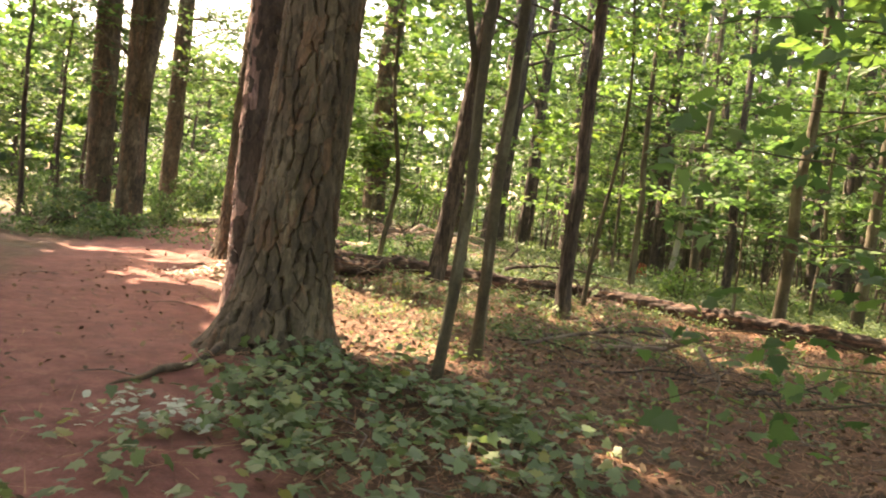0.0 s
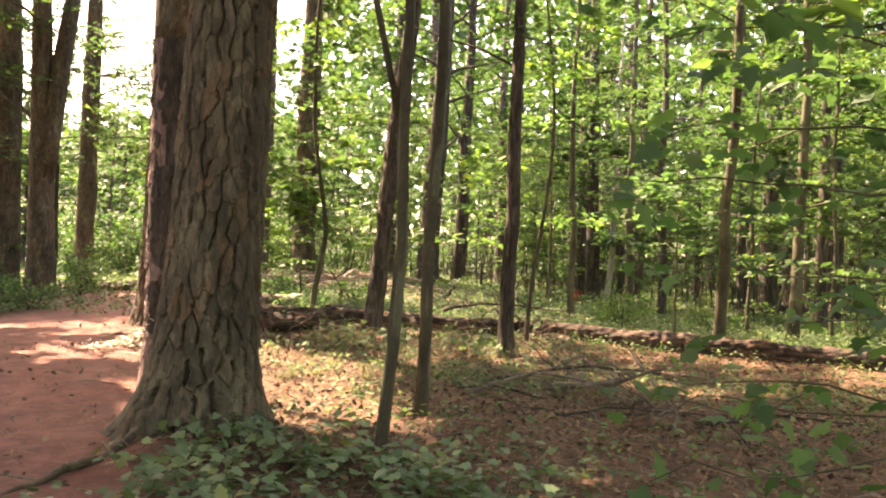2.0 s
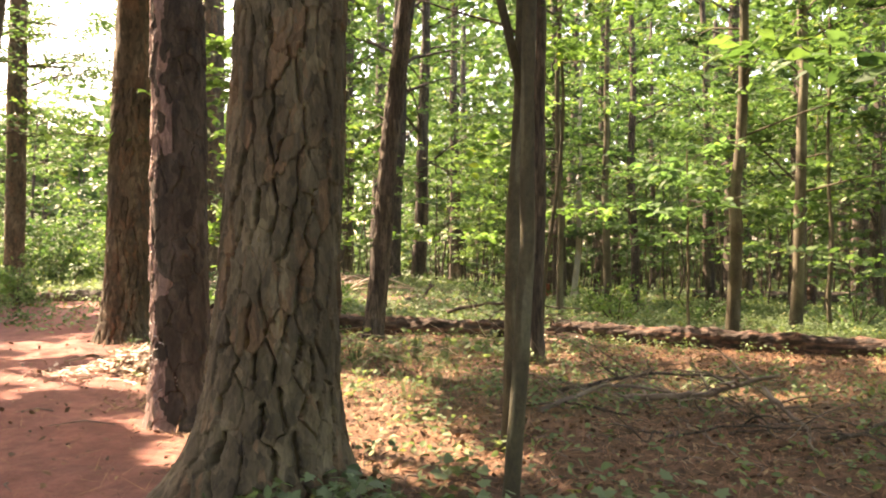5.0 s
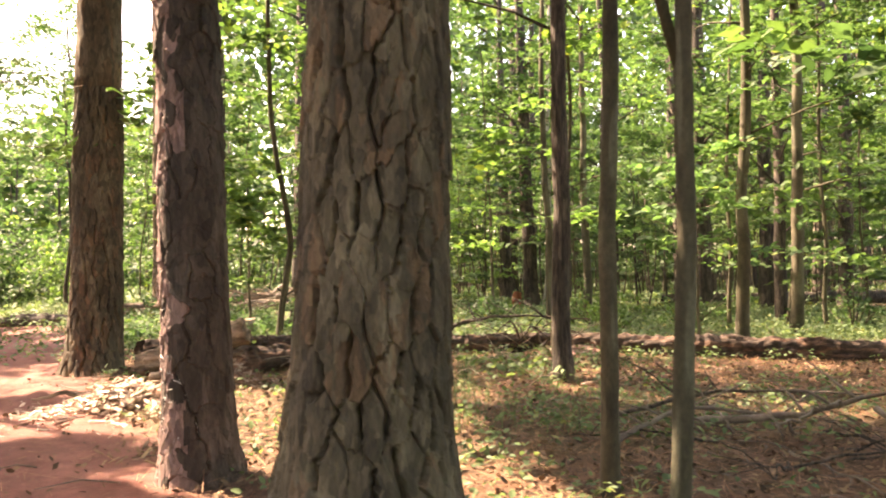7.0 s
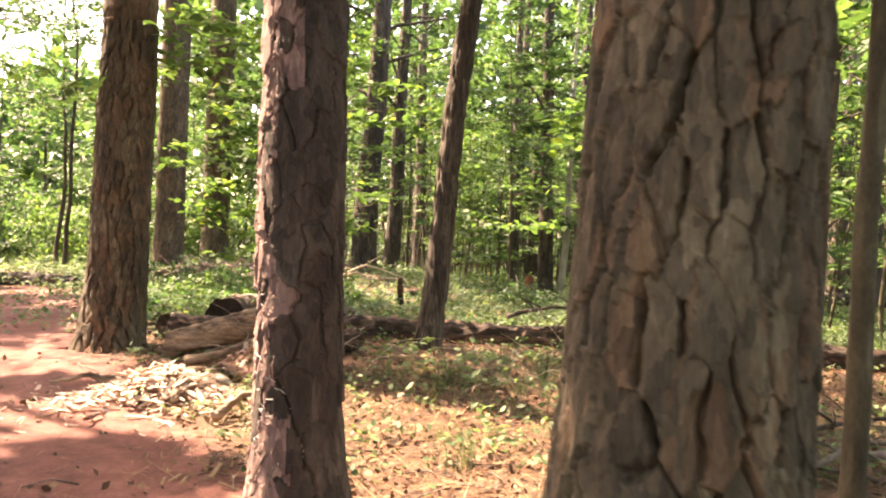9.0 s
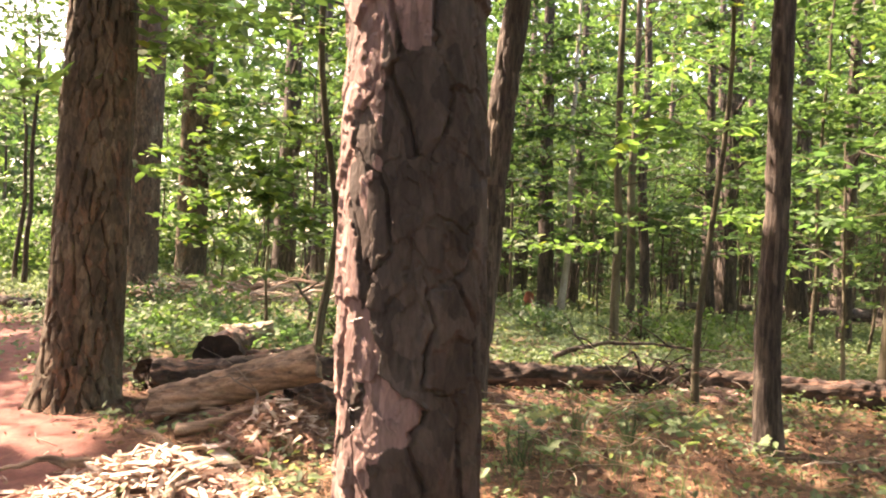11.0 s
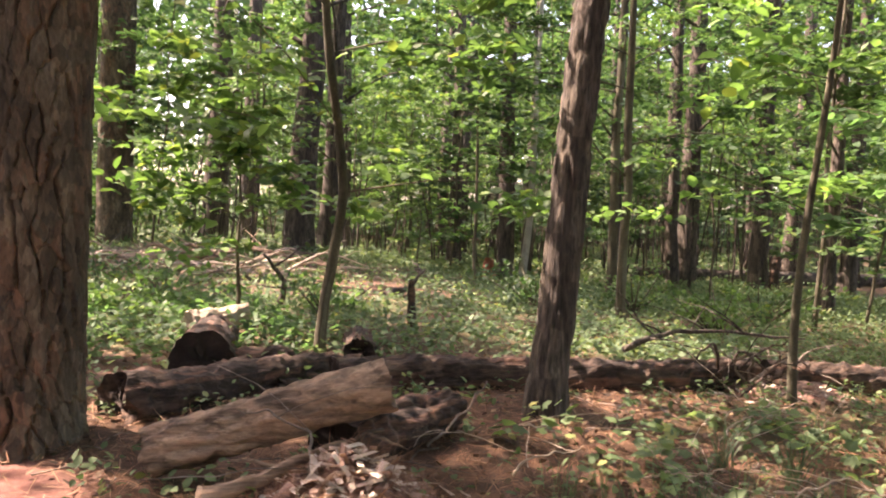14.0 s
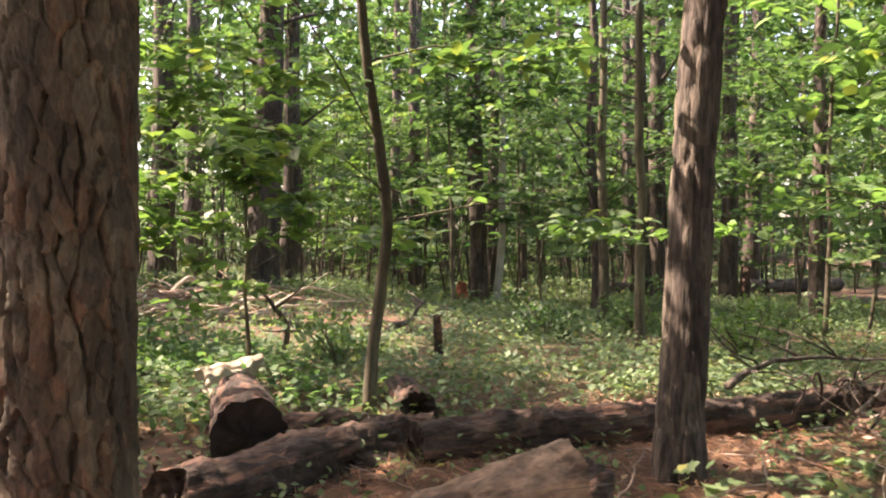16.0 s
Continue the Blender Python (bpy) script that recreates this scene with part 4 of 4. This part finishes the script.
log("broken_stump", gz(6.75, 25.4, -0.05), gz(6.8, 25.4, 0.5), 0.2, 0.15, "bright reddish rotten stump between far trunks", RED_ROT, 235, 24, 30, 0.3, RED_ROT, category="stump")
log("broken_stump", gz(0.55, 15.6, -0.05), gz(0.52, 15.6, 0.55), 0.06, 0.04, "thin dark broken stump in the undergrowth", ROTTEN_WOOD, 233, 20, 30, 0.3, category="stump")
for k in range(16):
    x, y, a = RNG.uniform(-0.9, 2.2), RNG.uniform(9.4, 11.6), RNG.uniform(0, 6.28)
    ln = RNG.uniform(0.25, 0.6)
    stick("dry_stick", [gz(x, y, 0.02), gz(x + ln * 0.5 * math.cos(a), y + ln * 0.5 * math.sin(a), RNG.uniform(0.05, 0.15)), gz(x + ln * math.cos(a), y + ln * math.sin(a), RNG.uniform(0.02, 0.22))], RNG.uniform(0.004, 0.009), "thin pale dry stick lying in the litter", BLEACHED_WOOD, 2, seed=440 + k)
# Roots at the foot of the first pine.
for k, (x0, y0, x1, y1) in enumerate(((-1.3, 5.25, -1.75, 4.2), (-0.75, 5.2, -0.5, 4.7))):
    stick("tree_root", [gz(x0, y0, 0.05), gz((x0 + x1) / 2 + 0.06, (y0 + y1) / 2, 0.0), gz(x1, y1, -0.03)], 0.042, "bare root running from a pine into the path", PINE_BARK, 0, "root", 390 + k)


# ---- litter and low plants ----
def scatter(n, x0, x1, y0, y1, keep):
    p = np.stack([RNG.uniform(x0, x1, n), RNG.uniform(y0, y1, n)], -1)
    return p[RNG.uniform(0, 1, n) < keep(p[:, 0], p[:, 1])]


def lay(p, up):
    return np.column_stack([p, height(p[:, 0], p[:, 1]) + up])


def litter():
    off = lambda x, y: (1 - 0.93 * on_path(x, y)) * (1 - 0.5 * greenness(x, y))
    near = scatter(30000, -4.5, 6.5, 2.0, 10.5, off)
    far = scatter(9000, -5, 9, 10.5, 15, off)
    p = lay(np.concatenate([near, far]), 0.0)
    p[:, 2] += RNG.uniform(0.0, 0.035, len(p))
    half = len(p) // 2
    v, f = joined([leaves(p[:half], 0.043, "oval", 0.4, rise=0.1, spread=0.6), leaves(p[half:], 0.043, "rhomb", 0.5, rise=0.1, spread=0.6)])
    tagged(link_mesh("leaf_litter", v, f, LITTER), "brown fallen leaves covering the forest floor", "leaf litter", kind="stuff")
    p = lay(scatter(75000, -4.5, 6.5, 2.0, 13.0, lambda x, y: 0.16 + 0.84 * (1 - on_path(x, y))), 0.0)
    p[:, 2] += RNG.uniform(0.004, 0.04, len(p))
    v, f = leaves(p, 0.2, "needle", 0.16, spread=0.5)
    tagged(link_mesh("pine_straw", v, f, STRAW), "reddish brown pine needles strewn on the ground", "pine straw", kind="stuff")
    twigs = []
    for x, y in scatter(800, -4.5, 7, 2.5, 13, off):
        a, ln = RNG.uniform(0, 6.28), RNG.uniform(0.1, 0.5)
        q = [gz(x, y, 0.012), gz(x + ln * 0.5 * math.cos(a), y + ln * 0.5 * math.sin(a), 0.03), gz(x + ln * math.cos(a + 0.3), y + ln * math.sin(a + 0.3), 0.012)]
        twigs.append(tube(np.array(q), [0.006, 0.005, 0.002], 5))
    v, f = joined(twigs)
    tagged(link_mesh("twig_litter", v, f, DRY_STICK), "small dry twigs strewn over the litter", "twigs", kind="stuff")
    cones = []
    for x, y in scatter(34, -5.5, 0.5, 2.5, 13, lambda x, y: on_path(x, y) * 0.8 + 0.15):
        s = RNG.uniform(0.005, 0.014)
        q = np.array([gz(x, y, 0.005), gz(x + s, y, s * 0.8), gz(x + 2 * s, y + s, 0.005)])
        cones.append(tube(q, [s * 0.4, s, s * 0.3], 6))
    v, f = joined(cones)
    tagged(link_mesh("path_debris", v, f, ROTTEN_WOOD), "pine cones and bark crumbs on the clay path", "debris", kind="stuff")


litter()


def low_plants(name, p, label, leaf_size, shape, mat, leaves_each, tall, spread, tilt=0.4):
    n = len(p)
    base = np.repeat(lay(p, 0.0), leaves_each, 0)
    h = np.repeat(RNG.uniform(0.4, 1.3, n) * tall, leaves_each)
    base[:, :2] += RNG.normal(0, spread, (len(base), 2))
    base[:, 2] += h * RNG.uniform(0.25, 1.0, len(base))
    v, f = leaves(base, leaf_size, shape, tilt, rise=0.1)
    tagged(link_mesh(name, v, f, mat), label, "plants", kind="stuff")


low_plants("creeper", scatter(1150, -1.6, 1.8, 2.3, 5.4, lambda x, y: (0.35 + 0.65 * (value_noise(x * 3.1, y * 3.1, seed=33) > -0.02)) * np.exp(-((x + 0.3) / 0.95) ** 2 - ((y - 3.8) / 1.15) ** 2) * (1 - 0.6 * on_path(x, y))), "dark green lobed creeper leaves at the foot of a pine", 0.066, "lobed", CREEPER_LEAF, 9, 0.15, 0.1)
low_plants("pale_seedlings", scatter(26, -1.5, -1.0, 3.4, 4.0, lambda x, y: x * 0 + 0.9), "pale whitish leaves of small seedlings beside the path", 0.055, "oval", LEAF_PALE, 5, 0.13, 0.045, 0.25)
low_plants("low_plants", scatter(6500, -3, 9, 3.6, 14, lambda x, y: (0.2 + 0.75 * greenness(x, y)) * (1 - 0.97 * on_path(x, y))), "scattered low green plants in the leaf litter", 0.055, "oval", LEAF_LOW, 6, 0.14, 0.07)
low_plants("undergrowth", scatter(15000, -8, 16, 13, 26, lambda x, y: (0.12 + 0.88 * greenness(x, y)) * (1 - 0.85 * np.exp(-((x + 2.2) / 2.2) ** 2 - ((y - 21) / 1.5) ** 2)) * (1 - 0.9 * np.exp(-((x + 1.7) ** 2 + (y - 15.1) ** 2) / 0.4))), "carpet of low green undergrowth", 0.08, "rhomb", LEAF_LOW, 8, 0.2, 0.1)
low_plants("fern_patch", scatter(420, -3.4, -0.9, 13.9, 17.6, lambda x, y: 0.9 - 0.88 * np.exp(-((x + 1.9) ** 2 + (y - 14.9) ** 2) / 0.9)), "bright yellow-green sunlit plants behind the logs", 0.085, "oval", LEAF_BROAD, 10, 0.24, 0.11)
low_plants("far_undergrowth", scatter(9000, -14, 34, 25, 50, lambda x, y: 0.6 + 0 * x), "low green undergrowth deep in the wood", 0.2, "rhomb", LEAF_LOW, 6, 0.3, 0.25)


low_plants("broad_seedlings", scatter(70, -0.6, 1.8, 9.9, 11.5, lambda x, y: 0.25 + 0.75 * (value_noise(x * 1.6, y * 1.6, seed=31) > 0.0)), "broad-leaved green seedlings in the litter", 0.085, "lobed", LEAF_LOW, 6, 0.16, 0.09)
low_plants("distant_undergrowth", scatter(5200, -20, 62, 48, 88, lambda x, y: 0.9 + 0 * x), "pale green thicket far back in the wood", 0.6, "rhomb", LEAF_LOW, 7, 2.2, 0.6)


def mound(name, x, y, rx, ry, tall, label, mat, seed):
    """A low ragged heap on the ground."""
    n = 44
    u = np.linspace(-1, 1, n)
    U, V = np.meshgrid(u, u)
    d = np.hypot(U, V)
    z = tall * np.clip(1 - d ** 1.6, -0.3, 1) * (1 + 0.9 * value_noise(U * 2.5 + 9, V * 2.5, seed=seed)) + tall * 0.22 * value_noise(U * 5 + V * 3, V * 6 - U * 2, seed=seed + 1) + tall * 0.3 * value_noise(U * 13 + 4 * V, V * 12, seed=seed + 2)
    X, Y = x + U * rx, y + V * ry
    Z = height(X, Y) + np.where(d > 1.0, -0.05, z)
    v = np.stack([X, Y, Z], -1).reshape(-1, 3)
    tagged(link_mesh(name, v, grid_faces(n, n, wrap=False), mat, attrs={"plate": (0.5 + value_noise(U * 6, V * 6, seed=seed + 3)).ravel()}), label, "debris heap", kind="stuff")


mound("debris_heap", -1.78, 10.62, 0.46, 0.4, 0.2, "heap of reddish rotten bark and roots beside the path", HEAP_WOOD, 71)
mound("debris_heap", -2.5, 9.9, 0.5, 0.42, 0.12, "low sunlit heap of pale splintered wood beside the path", HEAP_WOOD, 75)
mound("debris_heap", -1.75, 13.0, 0.7, 0.4, 0.16, "dark heap of crumbled rotten wood between logs", ROTTEN_WOOD, 79)
mound("debris_heap", 2.75, 12.1, 0.7, 0.45, 0.12, "reddish splintered stump heap beside the long log", HEAP_WOOD, 83)


def grass(name, p, label, tall, per):
    q = np.repeat(lay(p, 0.0), per, 0)
    q[:, :2] += RNG.normal(0, 0.03, (len(q), 2))
    v, f = leaves(q, tall, "blade", 0.3, rise=1.0, spread=0.4)
    tagged(link_mesh(name, v, f, LEAF_LOW), label, "grass", kind="stuff")


grass("grass", scatter(900, -2, 7, 7.5, 13, lambda x, y: greenness(x, y) * 0.7), "thin grass blades among the plants", 0.15, 6)
grass("sunny_grass", scatter(170, -0.9, 0.7, 7.9, 10.6, lambda x, y: 0.3 + 0.7 * (value_noise(x * 1.9, y * 1.9, seed=41) > -0.05)), "pale yellow-green grass in a sunny spot of the litter", 0.17, 6)
grass("grass_tuft", np.array([(0.42, 10.55), (0.7, 10.3), (-0.35, 9.9)]), "tuft of pale green grass in the litter", 0.26, 50)
grass("meadow_grass", scatter(6000, -30, 5, 26, 60, lambda x, y: x * 0 + 0.7), "sunlit meadow grass beyond the wood", 0.5, 4)


# Split wood and bark strips in the sun beside the path.
def chip_heap(name, x, y, n, spread, label, size, mat, lift=0.0, slim=1.0, toss=0.35):
    p = np.stack([RNG.normal(x, spread, n), RNG.normal(y, spread * 0.8, n)], -1)
    up = 0.16 * np.exp(-((p[:, 0] - x) ** 2 + (p[:, 1] - y) ** 2) / (spread ** 2)) * RNG.uniform(0.1, 1, n)
    q = lay(p, 0.0)
    q[:, 2] += up + lift * np.clip(1 - (np.hypot(p[:, 0] - x, p[:, 1] - y) / 0.44) ** 1.6, 0, 1)
    base, tri = np.array([(-0.5, -0.12, 0), (0.5, -0.1, 0), (0.45, 0.12, 0.01), (-0.5, 0.1, 0.01), (-0.45, -0.1, 0.05), (0.4, -0.07, 0.05), (0.38, 0.08, 0.06), (-0.4, 0.07, 0.05)]), np.array([(0, 1, 5), (0, 5, 4), (1, 2, 6), (1, 6, 5), (2, 3, 7), (2, 7, 6), (3, 0, 4), (3, 4, 7), (4, 5, 6), (4, 6, 7)])
    base = base * np.array([1.0, slim, 0.7])
    out = []
    for c in q:
        s = size * RNG.uniform(0.4, 1.5)
        m = np.array(Euler((RNG.normal(0, toss), RNG.normal(0, toss), RNG.uniform(0, 6.28))).to_matrix())
        out.append(((base * s + RNG.normal(0, 0.02 * s, base.shape)) @ m.T + c, tri))
    v, f = joined(out)
    tagged(link_mesh(name, v, f, mat, smooth=False), label, "wood debris", kind="stuff")


chip_heap("chip_heap", -1.8, 10.62, 300, 0.24, "heap of pale split wood and bark pieces beside the path", 0.12, CHIP, 0.17)
chip_heap("bark_slabs", -2.3, 10.25, 9, 0.18, "broad pale slabs of fallen bark beside the path", 0.22, CHIP, 0.03, 1.9, 0.16)
chip_heap("bark_strips", -2.55, 9.85, 260, 0.3, "sunlit pale bark strips strewn beside the path", 0.19, CHIP, 0.1, 0.5, 0.3)
chip_heap("wood_splinters", -2.65, 9.8, 380, 0.42, "small pale wood splinters strewn on red clay", 0.085, CHIP, 0.08)
heap_straw = lay(np.stack([RNG.normal(-1.8, 0.26, 1500), RNG.normal(10.62, 0.22, 1500)], -1), 0.02)
heap_straw[:, 2] += 0.2 * np.clip(1 - (np.hypot(heap_straw[:, 0] + 1.8, heap_straw[:, 1] - 10.62) / 0.46) ** 1.6, 0, 1)
straw_v, straw_f = leaves(heap_straw, 0.2, "needle", 0.35, spread=0.5)
tagged(link_mesh("heap_straw", straw_v, straw_f, STRAW), "red pine needles lying over a debris heap", "pine straw", kind="stuff")
chip_heap("rotten_debris", -1.6, 13.1, 260, 0.45, "dark rotten wood crumbs between the logs", 0.14, ROTTEN_WOOD)
chip_heap("log_splinters", 2.7, 12.1, 200, 0.4, "reddish splinters fallen from a rotten log", 0.15, CHIP)
chip_heap("pine_bark_scraps", -1.95, 8.1, 110, 0.28, "flakes of bark fallen beside a pine", 0.08, LITTER)
for k, (x, y, a) in enumerate(((-2.75, 9.9, 0.5), (-2.4, 10.2, 2.2), (-2.5, 9.5, 1.2), (-2.2, 9.1, 0.2), (-2.9, 10.3, 2.8))):
    stick("split_wood", [gz(x, y, 0.05), gz(x + 0.25 * math.cos(a), y + 0.25 * math.sin(a), 0.14), gz(x + 0.5 * math.cos(a), y + 0.5 * math.sin(a), 0.1)], 0.035, "pale split piece of wood lying in the sun", BARE_WOOD, 0, "wood piece", 420 + k)


# ---- near leafy branch beside the start ----
def near_sapling():
    tree = thing("maple_sapling", at_ground(1.72, 2.2, 0.03), "young tree with large lobed green leaves beside the path", "tree")
    axis = trunk_axis(3.4, (-0.03, 0.0), 0.02)
    v, f, tone = barked(axis, np.linspace(0.022, 0.006, len(axis)), 12, 60, "smooth", 501)
    link_mesh("trunk", v, f, SMOOTH_BARK, tree, attrs={"plate": tone})
    pts, more = [], []
    for z, bearing, ln in ((0.75, 3.3, 1.0), (0.95, 2.85, 1.05), (1.15, 3.45, 0.95), (1.3, 2.5, 1.1), (1.5, 3.1, 1.1), (1.68, 2.7, 1.0), (1.8, 3.5, 0.9), (1.95, 2.95, 1.1), (2.15, 2.4, 1.0), (1.2, 1.9, 0.9), (1.6, 1.6, 0.9), (0.9, 2.2, 0.9), (2.3, 3.3, 1.0)):
        p = limb_points(axis_at(axis, z), bearing, 0.12, ln, 0.1, 9, 0.2)
        v, f = tube(p, np.linspace(0.005, 0.0015, 9), 5)
        link_mesh("limb", v, f, SMOOTH_BARK, tree)
        pts.append(spray(p, 16, 0.26, 0.06))
        more.append(spray(p, 18 if z > 1.2 else 8, 0.34, 0.09))
    for q in np.concatenate(pts):
        v, f = leaves(q[None], 0.064, "lobed", 0.45, rise=-0.25)
        link_mesh("leaf", v, f, LEAF_BROAD, tree)
    v, f = leaves(np.concatenate(more), 0.058, "lobed", 0.45, rise=-0.15)
    link_mesh("foliage", v, f, LEAF_BROAD, tree)


near_sapling()


# ---- resin on the second pine ----
def pine_near(x):
    return [o for o in scene.objects if o.name.startswith("pine_tree") and abs(o.location.x - x) < 0.01][0]


def resin():
    tree = [c for c in pine_near(-1.795).children if c.name.startswith("trunk")][0]
    for k in range(70):
        a = radians(RNG.uniform(195, 275))
        z = RNG.choice([0.48, 0.66, 0.8]) + RNG.normal(0, 0.05) if k % 3 else RNG.uniform(0.35, 1.5)
        r = 0.197 * (1.0 + 0.2 * math.exp(-z / 0.6) + 0.36 * math.exp(-z / 0.22)) + 0.002
        ln = RNG.uniform(0.006, 0.034)
        t = np.linspace(0, 1, 5)
        aa = a + RNG.normal(0, 0.1) * t + RNG.normal(0, 0.03, 5)
        p = np.stack([r * np.cos(aa) - 0.022 * z, r * np.sin(aa), z - ln * t + RNG.normal(0, 0.004, 5)], -1)
        v, f = tube(p, np.array([0.4, 1.0, 0.6, 1.1, 0.3]) * RNG.uniform(0.0015, 0.0036), 6)
        link_mesh("resin_drip", v, f, RESIN, tree, "whitish dried resin drip")


resin()


# ---- lower boughs added above the view to shade the ground; the slim pine's are seen ----
def low_boughs(tree, lean, z0, z1, bearings, reach, count, size=0.4):
    pts = []
    for k in range(count):
        z = z0 + (z1 - z0) * (k + RNG.uniform()) / count
        p = limb_points((lean * z, 0, z), RNG.uniform(*bearings), RNG.uniform(-0.05, 0.25), reach * RNG.uniform(0.5, 1.0))
        v, f = tube(p, np.linspace(0.04, 0.01, len(p)), 5)
        link_mesh("limb", v, f, GREY_BARK, tree)
        pts.append(spray(p, 90, reach * 0.24, 0.15))
    v, f = leaves(np.concatenate(pts), size, "rhomb", 0.7)
    link_mesh("bough_needles", v, f, NEEDLE, tree)


RNG = np.random.default_rng(23)
low_boughs(pine_near(-3.22), 0.015, 6.6, 10.0, (-2.1, 0.1), 4.6, 24)
low_boughs(pine_near(-3.22), 0.015, 5.6, 7.6, (-1.6, -0.6), 3.0, 14)
low_boughs(pine_near(-8.6), 0.0, 4.2, 8.0, (-1.5, 0.7), 3.2, 7, 0.13)
low_boughs(pine_near(-1.795), -0.022, 6.0, 9.0, (-2.0, 1.0), 3.4, 8)
